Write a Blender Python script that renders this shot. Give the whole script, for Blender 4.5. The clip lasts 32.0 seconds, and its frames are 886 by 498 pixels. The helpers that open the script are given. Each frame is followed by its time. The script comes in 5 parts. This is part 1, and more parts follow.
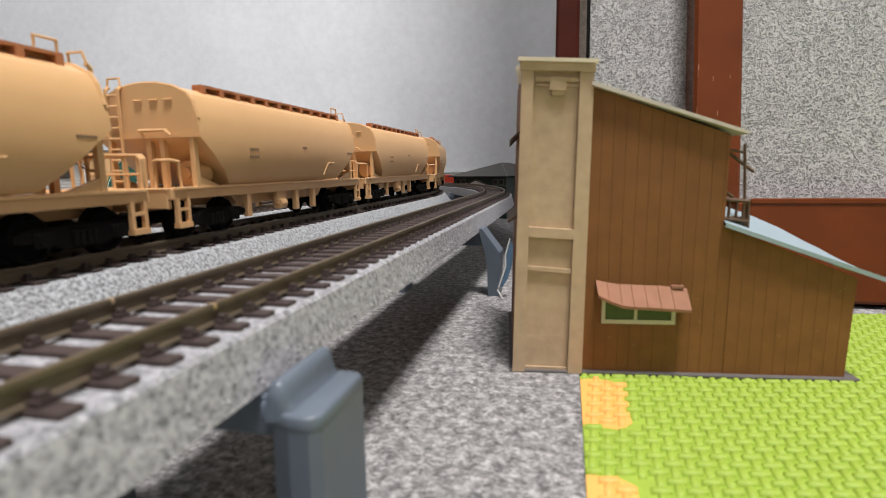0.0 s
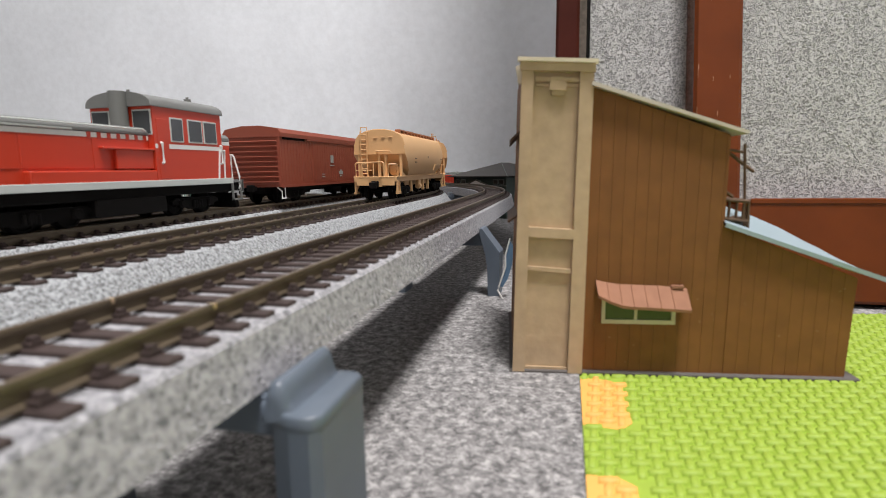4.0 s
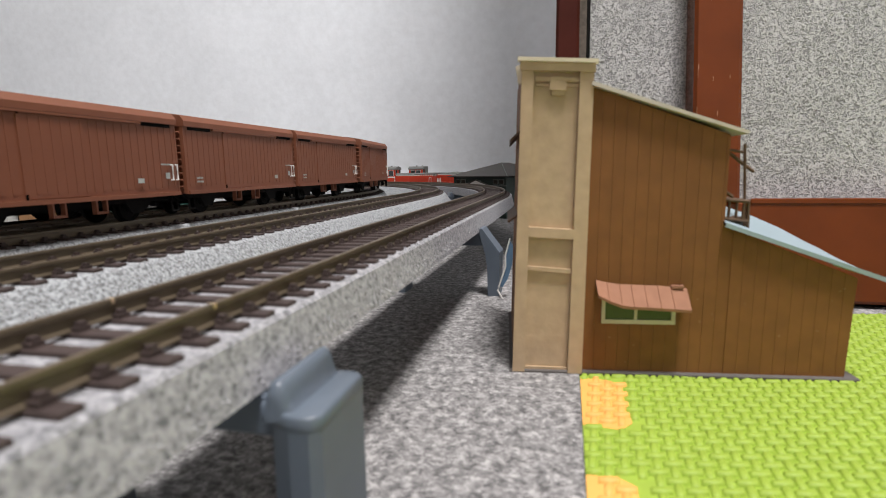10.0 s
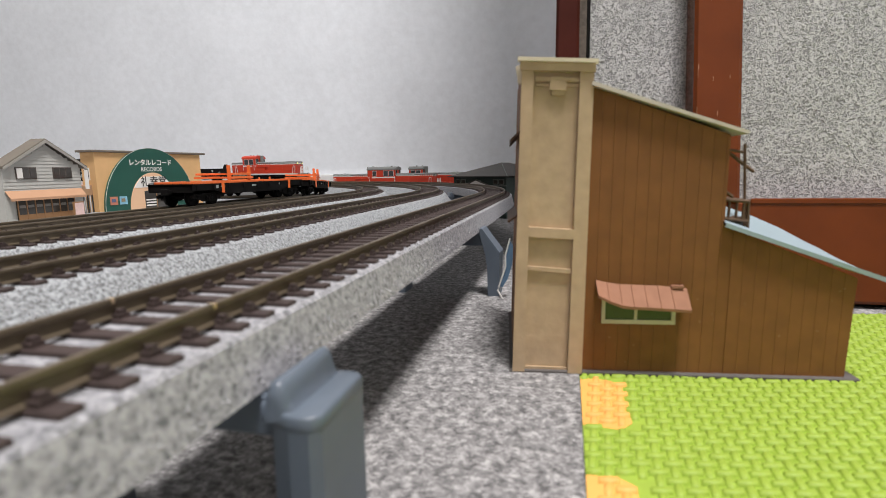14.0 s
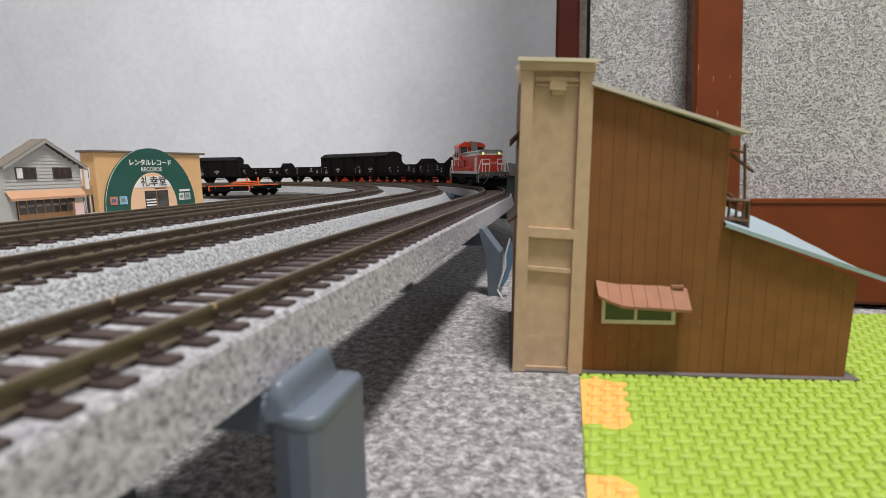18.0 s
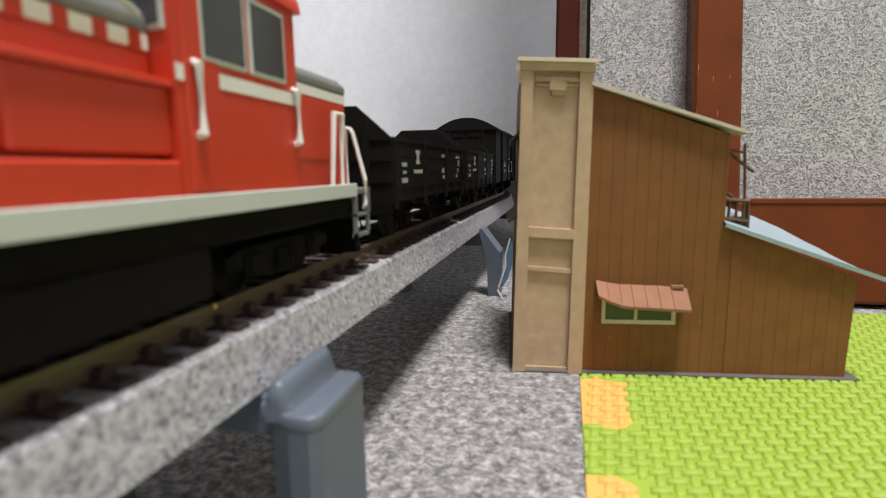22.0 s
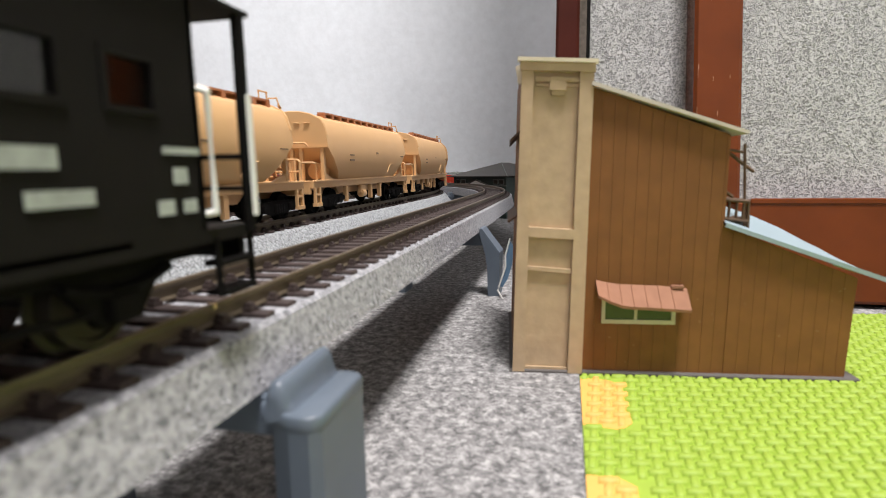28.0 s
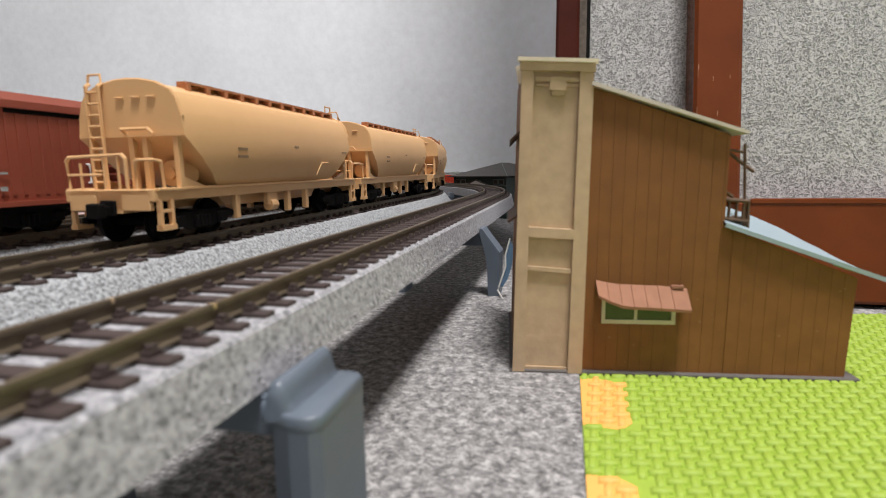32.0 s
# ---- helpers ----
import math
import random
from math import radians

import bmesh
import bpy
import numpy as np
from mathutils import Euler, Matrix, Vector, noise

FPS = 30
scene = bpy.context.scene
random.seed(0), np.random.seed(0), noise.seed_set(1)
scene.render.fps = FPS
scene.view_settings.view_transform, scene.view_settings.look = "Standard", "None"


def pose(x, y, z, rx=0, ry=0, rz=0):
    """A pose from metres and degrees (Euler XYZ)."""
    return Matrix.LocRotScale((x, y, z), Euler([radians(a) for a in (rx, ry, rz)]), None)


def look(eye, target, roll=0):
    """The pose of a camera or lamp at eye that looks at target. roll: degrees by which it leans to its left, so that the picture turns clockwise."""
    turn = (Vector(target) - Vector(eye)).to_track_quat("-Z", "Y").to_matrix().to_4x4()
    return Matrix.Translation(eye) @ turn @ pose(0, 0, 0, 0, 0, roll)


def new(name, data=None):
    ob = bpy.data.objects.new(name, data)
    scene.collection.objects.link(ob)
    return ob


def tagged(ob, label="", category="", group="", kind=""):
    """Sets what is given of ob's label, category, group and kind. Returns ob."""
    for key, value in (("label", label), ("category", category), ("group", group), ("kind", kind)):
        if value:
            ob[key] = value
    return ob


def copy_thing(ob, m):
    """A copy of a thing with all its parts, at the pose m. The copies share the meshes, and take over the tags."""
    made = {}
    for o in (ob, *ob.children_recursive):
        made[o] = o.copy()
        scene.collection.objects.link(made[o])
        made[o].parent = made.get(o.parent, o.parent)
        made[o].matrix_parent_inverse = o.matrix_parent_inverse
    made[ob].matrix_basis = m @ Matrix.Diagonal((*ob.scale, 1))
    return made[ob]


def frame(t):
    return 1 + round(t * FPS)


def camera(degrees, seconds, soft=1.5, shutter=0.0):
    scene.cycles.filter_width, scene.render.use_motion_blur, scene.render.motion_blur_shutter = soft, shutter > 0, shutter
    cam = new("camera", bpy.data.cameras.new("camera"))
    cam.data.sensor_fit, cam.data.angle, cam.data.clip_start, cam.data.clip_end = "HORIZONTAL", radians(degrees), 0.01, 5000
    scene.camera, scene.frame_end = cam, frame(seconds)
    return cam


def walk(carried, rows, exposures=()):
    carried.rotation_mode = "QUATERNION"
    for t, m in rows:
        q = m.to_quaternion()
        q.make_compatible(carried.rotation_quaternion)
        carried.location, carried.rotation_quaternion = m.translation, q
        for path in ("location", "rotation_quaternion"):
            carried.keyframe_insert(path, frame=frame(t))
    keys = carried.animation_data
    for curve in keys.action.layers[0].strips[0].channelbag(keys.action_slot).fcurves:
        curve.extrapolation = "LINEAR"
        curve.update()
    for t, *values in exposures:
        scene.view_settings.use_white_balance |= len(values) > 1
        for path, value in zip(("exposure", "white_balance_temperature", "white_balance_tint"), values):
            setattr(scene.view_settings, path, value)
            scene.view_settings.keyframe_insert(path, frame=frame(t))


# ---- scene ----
EYE = (0.0, 0.0, 0.06)
AIM = (-0.2283, 0.9619, -0.0903)
cam = camera(80.35, 32.0, 0.85)
cam.data.dof.use_dof = True
cam.data.dof.focus_distance = 0.52
cam.data.dof.aperture_fstop = 28
EXPOSURES = [(0.0, 0.0), (3.5, 0.0), (8.0, 0.0), (21.0, -0.06), (22.0, 0.02), (23.0, 0.12), (24.0, 0.22), (25.5, 0.26), (28.0, 0.26), (29.0, 0.1), (30.0, 0.0), (32.0, 0.0)]
walk(cam, [(0.0, look(EYE, AIM, -0.94)), (32.0, look(EYE, AIM, -0.94))], EXPOSURES)

# ---- light ----
world = bpy.data.worlds.new("room_light")
scene.world = world
world.use_nodes = True
wn = world.node_tree.nodes["Background"]
wn.inputs[0].default_value = (0.75, 0.82, 1.0, 1)
wn.inputs[1].default_value = 0.25


def lamp(name, kind, m, energy, size, size_y=None, color=(1, 1, 1)):
    d = bpy.data.lights.new(name, kind)
    d.energy, d.color = energy, color
    if kind == "AREA":
        d.shape = "RECTANGLE"
        d.size, d.size_y = size, size_y or size
    ob = new(name, d)
    ob.matrix_world = m
    return ob


lamp("ceiling_lamp", "AREA", look((0.34, -0.30, 2.36), (0.34, -0.29, 0)), 90, 0.42, 0.42, (1.0, 0.957, 0.935))

# ---- materials ----
MATS = {}


def mat(name, color, rough=0.6, metal=0.0, noise_scale=0.0, amount=0.15, bump=0.0, emit=0.0, color2=None, spec=0.5, detail=4):
    """A surface with colour variation at two scales and fine relief; scales per millimetre."""
    if name in MATS:
        return MATS[name]
    m = bpy.data.materials.new(name)
    m.use_nodes = True
    nt = m.node_tree
    b = nt.nodes["Principled BSDF"]
    b.inputs["Roughness"].default_value = rough
    b.inputs["Metallic"].default_value = metal
    b.inputs["Specular IOR Level"].default_value = spec
    b.inputs["Base Color"].default_value = (*color, 1)
    if emit:
        b.inputs["Emission Color"].default_value = (*color, 1)
        b.inputs["Emission Strength"].default_value = emit
    if noise_scale:
        tc = nt.nodes.new("ShaderNodeTexCoord")
        n1 = nt.nodes.new("ShaderNodeTexNoise")
        n1.inputs["Scale"].default_value = noise_scale * 1000
        n1.inputs["Detail"].default_value = detail
        n2 = nt.nodes.new("ShaderNodeTexNoise")
        n2.inputs["Scale"].default_value = noise_scale * 90
        nt.links.new(tc.outputs["Object"], n1.inputs["Vector"])
        nt.links.new(tc.outputs["Object"], n2.inputs["Vector"])
        add = nt.nodes.new("ShaderNodeMath")
        add.operation = "ADD"
        nt.links.new(n1.outputs["Fac"], add.inputs[0])
        nt.links.new(n2.outputs["Fac"], add.inputs[1])
        ramp = nt.nodes.new("ShaderNodeValToRGB")
        ramp.color_ramp.elements[0].position = 0.32
        ramp.color_ramp.elements[1].position = 0.68
        c2 = color2 or tuple(min(1, c * (1 + amount)) for c in color)
        c1 = color if color2 else tuple(c * (1 - amount) for c in color)
        ramp.color_ramp.elements[0].color = (*c1, 1)
        ramp.color_ramp.elements[1].color = (*c2, 1)
        half = nt.nodes.new("ShaderNodeMath")
        half.operation = "MULTIPLY"
        half.inputs[1].default_value = 0.5
        nt.links.new(add.outputs[0], half.inputs[0])
        nt.links.new(half.outputs[0], ramp.inputs[0])
        nt.links.new(ramp.outputs[0], b.inputs["Base Color"])
        if bump:
            bp = nt.nodes.new("ShaderNodeBump")
            bp.inputs["Strength"].default_value = 0.6
            bp.inputs["Distance"].default_value = bump * 0.001
            nt.links.new(n1.outputs["Fac"], bp.inputs["Height"])
            nt.links.new(bp.outputs[0], b.inputs["Normal"])
    MATS[name] = m
    return m


def speckled(name, dark, mid, light, cell, blotch, rough=0.9, bump=0.3, low=0.40, high=0.62):
    """Mottled granular surface: coloured cells of cell mm, darker blotches of blotch mm, fine relief."""
    m = bpy.data.materials.new(name)
    m.use_nodes = True
    nt = m.node_tree
    b = nt.nodes["Principled BSDF"]
    b.inputs["Roughness"].default_value = rough
    b.inputs["Specular IOR Level"].default_value = 0.3
    tc = nt.nodes.new("ShaderNodeTexCoord")
    vo = nt.nodes.new("ShaderNodeTexVoronoi")
    vo.inputs["Scale"].default_value = 1000 / cell
    bw = nt.nodes.new("ShaderNodeSeparateColor")
    no = nt.nodes.new("ShaderNodeTexNoise")
    no.inputs["Scale"].default_value = 1000 / blotch
    no.inputs["Detail"].default_value = 5
    no.inputs["Roughness"].default_value = 0.62
    for n in (vo, no):
        nt.links.new(tc.outputs["Object"], n.inputs["Vector"])
    nt.links.new(vo.outputs["Color"], bw.inputs[0])
    mix = nt.nodes.new("ShaderNodeMath")
    mix.operation = "MULTIPLY_ADD"
    mix.inputs[1].default_value = 0.22
    nt.links.new(bw.outputs[0], mix.inputs[0])
    sub = nt.nodes.new("ShaderNodeMath")
    sub.operation = "SUBTRACT"
    sub.inputs[1].default_value = 0.11
    nt.links.new(no.outputs["Fac"], sub.inputs[0])
    nt.links.new(sub.outputs[0], mix.inputs[2])
    ramp = nt.nodes.new("ShaderNodeValToRGB")
    e = ramp.color_ramp.elements
    e[0].position, e[0].color = low, (*dark, 1)
    e[1].position, e[1].color = high, (*light, 1)
    e.new((low + high) / 2).color = (*mid, 1)
    nt.links.new(mix.outputs[0], ramp.inputs[0])
    nt.links.new(ramp.outputs[0], b.inputs["Base Color"])
    bp = nt.nodes.new("ShaderNodeBump")
    bp.inputs["Strength"].default_value = 0.8
    bp.inputs["Distance"].default_value = bump * 0.001
    nt.links.new(mix.outputs[0], bp.inputs["Height"])
    nt.links.new(bp.outputs[0], b.inputs["Normal"])
    MATS[name] = m
    return m


FELT = speckled("grey_felt", (0.09, 0.088, 0.09), (0.235, 0.23, 0.232), (0.46, 0.45, 0.45), 0.8, 2.8, 0.95, 0.4, 0.30, 0.74)
GRANITE = speckled("speckled_ballast", (0.12, 0.125, 0.135), (0.285, 0.285, 0.305), (0.41, 0.41, 0.435), 0.5, 1.3, 0.9, 0.15, 0.30, 0.64)
BALLAST = speckled("grey_ballast", (0.15, 0.155, 0.16), (0.31, 0.325, 0.34), (0.45, 0.475, 0.50), 0.5, 1.0, 0.9, 0.3, 0.34, 0.64)
STONE = mat("loose_stones", (0.25, 0.255, 0.27), 0.9, 0, 0.5, 0, 0.1, 0, (0.44, 0.44, 0.46))
RAIL = mat("rail_brown", (0.125, 0.098, 0.066), 0.42, 0.3, 0.3, 0.2)
BRASS = mat("worn_brass", (0.80, 0.62, 0.40), 0.3, 0.9, 0.4, 0.2)
SLEEPER = mat("sleeper_brown", (0.05, 0.033, 0.03), 0.75, 0, 0.6, 0.25)
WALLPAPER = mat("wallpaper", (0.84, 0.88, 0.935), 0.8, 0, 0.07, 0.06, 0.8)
# walls out of view, kept darker so that they bounce less fill light
UNSEEN_WALL = mat("unseen_wall_tone", (0.50, 0.49, 0.47), 0.8, 0, 0.07, 0.06, 0.8)
GREEN = mat("green_foam", (0.29, 0.41, 0.048), 0.6, 0, 0.2, 0.06)
CREAM = mat("cream_plastic", (0.66, 0.40, 0.19), 0.45, 0, 0.1, 0.04)
OXIDE = mat("oxide_red", (0.25, 0.058, 0.032), 0.5, 0, 0.1, 0.06)
RED = mat("loco_red", (0.53, 0.045, 0.018), 0.35, 0, 0.1, 0.04)
BEIGE = mat("beige_card", (0.46, 0.338, 0.215), 0.85, 0, 0.25, 0.14, 0.25)
BROWN = mat("brown_boards", (0.19, 0.079, 0.024), 0.65, 0, 0.16, 0.2, 0.06, spec=0.3)
PIER = mat("pier_grey", (0.10, 0.125, 0.16), 0.4, 0, 0.2, 0.06)
WOOD = mat("red_wood", (0.14, 0.032, 0.007), 0.2, 0, 0.04, 0.3, spec=0.22)


# ---- mesh helpers, all in millimetres ----
def mesh_of(bm, smooth=None):
    bmesh.ops.recalc_face_normals(bm, faces=bm.faces[:])
    bm.transform(Matrix.Scale(0.001, 4))
    me = bpy.data.meshes.new("mesh")
    bm.to_mesh(me)
    bm.free()
    if smooth:
        me.shade_smooth()
        me.set_sharp_from_angle(angle=radians(smooth))
    return me


def part(name, bm, material, parent=None, label="", smooth=None):
    """Links a bmesh (mm) as one mesh object, under a thing where one is given."""
    me = mesh_of(bm, smooth) if isinstance(bm, bmesh.types.BMesh) else bm
    if material and not me.materials:
        me.materials.append(material)
    ob = new(name, me)
    if parent:
        ob.parent = parent
    if label:
        ob["label"] = label
    return ob


def box(bm, x0, x1, y0, y1, z0, z1, bevel=0.0, seg=1):
    r = bmesh.ops.create_cube(bm, size=1)
    m = Matrix.Translation(((x0 + x1) / 2, (y0 + y1) / 2, (z0 + z1) / 2)) @ Matrix.Diagonal((x1 - x0, y1 - y0, z1 - z0, 1))
    bmesh.ops.transform(bm, matrix=m, verts=r["verts"])
    if bevel:
        es = list({e for v in r["verts"] for e in v.link_edges})
        bmesh.ops.bevel(bm, geom=es, offset=bevel, segments=seg, affect="EDGES", profile=0.5)
    return bm


def boxes(*dims, bevel=0.0):
    bm = bmesh.new()
    for d in dims:
        box(bm, *d, bevel=bevel)
    return bm


def prism(bm, prof, a, b, axis="y"):
    """A closed profile extruded from a to b. axis y: (x, z) profile; x: (y, z); z: (x, y)."""
    def at(u, v, w):
        return {"y": (u, w, v), "x": (w, u, v), "z": (u, v, w)}[axis]
    lo = [bm.verts.new(at(u, v, a)) for u, v in prof]
    hi = [bm.verts.new(at(u, v, b)) for u, v in prof]
    n = len(prof)
    bm.faces.new(lo)
    bm.faces.new(hi[::-1])
    for i in range(n):
        bm.faces.new((lo[i], lo[(i + 1) % n], hi[(i + 1) % n], hi[i]))
    return bm


# ---- the track plan (mm): four parallel tracks of one oval ----
RAILTOP = 42.0
YBEND = 386.0
TRACKS = {"a": (-56.6, 490.0), "b": (-115.7, 430.0), "c": (-174.9, 370.0), "d": (-234.0, 310.0)}
BACK = {"a": 960.0, "b": 905.0, "c": 690.0, "d": 690.0}  # length of each straight


def spot(track, s, off=0.0):
    """Place and heading at s mm along the oval from the bend's start, towards the eye and on round."""
    x, r = TRACKS[track]
    arc = math.pi * r
    back = BACK[track]
    lap = 2 * back + 2 * arc
    s %= lap
    if s < back:
        return x + off, YBEND - s, -math.pi / 2
    s -= back
    cx = x - r
    if s < arc:
        a = -s / r
        return cx + (r + off) * math.cos(a), YBEND - back + (r + off) * math.sin(a), a - math.pi / 2
    s -= arc
    if s < back:
        return cx - r - off, YBEND - back + s, math.pi / 2
    s -= back
    a = math.pi - s / r
    return cx + (r + off) * math.cos(a), YBEND + (r + off) * math.sin(a), a - math.pi / 2


def sag(track, s):
    """How far the innermost track lies below the others: it falls away round the far bend."""
    if track != "d":
        return 0.0
    lap = lap_of("d")
    back = (-s) % lap
    if back > lap - 690:
        return 2.0
    rise = lap - 690 - back
    return 2.0 + min(14.0, 0.0326 * back, 0.0326 * rise)


def lap_of(track):
    return 2 * BACK[track] + 2 * math.pi * TRACKS[track][1]


def sweep(track, prof, step=12.0):
    """A profile (offset, z) carried round the whole oval."""
    bm = bmesh.new()
    lap = lap_of(track)
    n = int(lap / step)
    rings = []
    for i in range(n):
        rings.append([bm.verts.new((*spot(track, lap * i / n, o)[:2], z - sag(track, lap * i / n))) for o, z in prof])
    k = len(prof)
    for i in range(n):
        a, b = rings[i], rings[(i + 1) % n]
        for j in range(k):
            bm.faces.new((a[j], a[(j + 1) % k], b[(j + 1) % k], b[j]))
    return bm


def tube(bm, pts, r, n=6, caps=True):
    """A round bar through the points."""
    pts = [Vector(q) for q in pts]
    rings = []
    for i, q in enumerate(pts):
        a = (q - pts[i - 1]).normalized() if i else (pts[1] - q).normalized()
        b = (pts[i + 1] - q).normalized() if i + 1 < len(pts) else a
        t = (a + b).normalized() if (a + b).length > 0.01 else a
        u = t.cross(Vector((0, 0, 1)))
        if u.length < 0.1:
            u = t.cross(Vector((1, 0, 0)))
        u.normalize()
        w = t.cross(u)
        k = r / max(0.5, t.dot(a))
        rings.append([bm.verts.new(q + (u * math.cos(2 * math.pi * j / n) + w * math.sin(2 * math.pi * j / n)) * (r if n < 5 else k)) for j in range(n)])
    for a, b in zip(rings, rings[1:]):
        for j in range(n):
            bm.faces.new((a[j], a[(j + 1) % n], b[(j + 1) % n], b[j]))
    if caps:
        bm.faces.new(rings[0][::-1])
        bm.faces.new(rings[-1])
    return bm


def bar(pts, r, n=6):
    return tube(bmesh.new(), pts, r, n)


def disc(bm, c, r, depth, axis="x", n=20, r2=None):
    res = bmesh.ops.create_cone(bm, cap_ends=True, segments=n, radius1=r, radius2=r if r2 is None else r2, depth=depth)
    rot = {"x": Matrix.Rotation(math.pi / 2, 4, "Y"), "y": Matrix.Rotation(-math.pi / 2, 4, "X"), "z": Matrix.Identity(4)}[axis]
    bmesh.ops.transform(bm, matrix=Matrix.Translation(c) @ rot, verts=res["verts"])
    return bm


def one(shape, *a, **k):
    bm = bmesh.new()
    shape(bm, *a, **k)
    return bm


def lettering(name, text, size, m, material, parent, bold=0.0):
    """Raised flat letters in the built-in font, as a mesh."""
    cu = bpy.data.curves.new("text", "FONT")
    cu.body, cu.size, cu.extrude = text, size * 0.001, 0.0001
    cu.offset = bold * 0.001
    cu.align_x, cu.align_y = "CENTER", "CENTER"
    tmp = bpy.data.objects.new("text", cu)
    scene.collection.objects.link(tmp)
    dg = bpy.context.evaluated_depsgraph_get()
    me = bpy.data.meshes.new_from_object(tmp.evaluated_get(dg))
    bpy.data.objects.remove(tmp)
    me.materials.clear()
    me.materials.append(material)
    ob = new(name, me)
    ob.parent = parent
    ob.matrix_local = m
    return ob


# ---- the room ----
FLOOR = -1.1  # the carpet lies this far below the plan's zero
tagged(part("floor", boxes((-2600, 2200, -1700, 2200, -20, FLOOR)), FELT), "mottled grey needle-felt carpet", "carpet", kind="structure")
tagged(part("wall_north", boxes((-2600, 2200, 1180, 1300, -20, 2400)), WALLPAPER), "pale blue-grey textured wallpaper", "wall", kind="structure")
tagged(part("wall_west", boxes((-2700, -2600, -1700, 1180, -20, 2400)), UNSEEN_WALL), "unseen wall, toned beige-grey to cut bounce light", "wall", kind="structure")
tagged(part("wall_south", boxes((-2600, 2200, -1800, -1700, -20, 2400)), UNSEEN_WALL), "unseen wall, toned beige-grey to cut bounce light", "wall", kind="structure")
tagged(part("wall_east", boxes((2200, 2300, -1700, 1180, -20, 2400)), UNSEEN_WALL), "unseen wall, toned beige-grey to cut bounce light", "wall", kind="structure")
tagged(part("ceiling", boxes((-2700, 2300, -1800, 1300, 2400, 2480)), mat("ceiling_white", (0.8, 0.8, 0.8), 0.9, 0, 0.05, 0.03)), "plain white ceiling", "ceiling", kind="structure")
tagged(part("baseboard", boxes((-2600, 2200, 1168, 1180, FLOOR, 52), bevel=2), mat("white_paint", (0.78, 0.78, 0.78), 0.5, 0, 0.05, 0.03)), "white painted baseboard", "baseboard", kind="structure")


def oval(track, off, n=48):
    """Outline of the oval at an offset."""
    x, r = TRACKS[track]
    cx, r = x - r, r + off
    up = [(cx + r * math.cos(math.pi * i / n), YBEND + r * math.sin(math.pi * i / n)) for i in range(n + 1)]
    dn = [(cx - r * math.cos(math.pi * i / n), YBEND - BACK[track] - r * math.sin(math.pi * i / n)) for i in range(n + 1)]
    return up + dn


BOARD = mat("board_grey", (0.33, 0.335, 0.34), 0.9, 0, 0.5, 0.18, 0.15)
CUT = 505.0


def bend(track, off, y, n=40):
    """The far bend's outline above a given y, from the near side round."""
    x, r = TRACKS[track]
    cx, r = x - r, r + off
    a0 = math.asin((y - YBEND) / r)
    return [(cx + r * math.cos(a0 + (math.pi - 2 * a0) * i / n), YBEND + r * math.sin(a0 + (math.pi - 2 * a0) * i / n)) for i in range(n + 1)]


rim_out, rim_in = bend("b", 16.9, CUT), bend("c", -21.0, CUT)
low = [q for q in oval("b", 16.9) if q[1] < CUT]
bm = bmesh.new()
right = [q for q in low if q[0] > -545.7 and q[1] >= YBEND]
rest = [q for q in low if not (q[0] > -545.7 and q[1] >= YBEND)]
prism(bm, [rim_out[-1]] + rest + right + [rim_out[0]], FLOOR, 29.8, "z")
for a, b, c, d in zip(rim_out, rim_out[1:], rim_in[1:], rim_in):
    prism(bm, [a, b, c, d], FLOOR, 29.8, "z")
tagged(part("layout_board", bm, BOARD), "grey felt-covered board under the inner tracks", "layout board", kind="structure")
bm = bmesh.new()
prism(bm, bend("c", -21.6, CUT + 0.6), FLOOR, 13.0, "z")
tagged(part("lower_board", bm, BOARD), "grey lower board under the descending track", "layout board", kind="structure")

# foam mat with a woven relief and two orange tongues
MX0, MX1, MY0, MY1 = 4.6, 330.0, -60.0, 238.0
mat_root = tagged(new("foam_mat"), "green foam play mat with woven relief and orange tongues", "play mat")
mat_root.location.z = (FLOOR - 0.45) * 0.001
part("base_sheet", boxes((MX0, MX1, MY0, MY1, 0.47, 0.86), bevel=0.2), GREEN, mat_root)
ORANGE = mat("orange_foam", (0.86, 0.40, 0.10), 0.6, 0, 0.2, 0.06)
TONGUES = ((-2, 11.6, 121.6, 150), (-2, 10.4, 72, 100.4), (-2, 12, 18, 46))


def in_tongue(x, y, e):
    return any(a <= x - MX0 <= b - e and c + e <= y <= d - e for a, b, c, d in TONGUES)


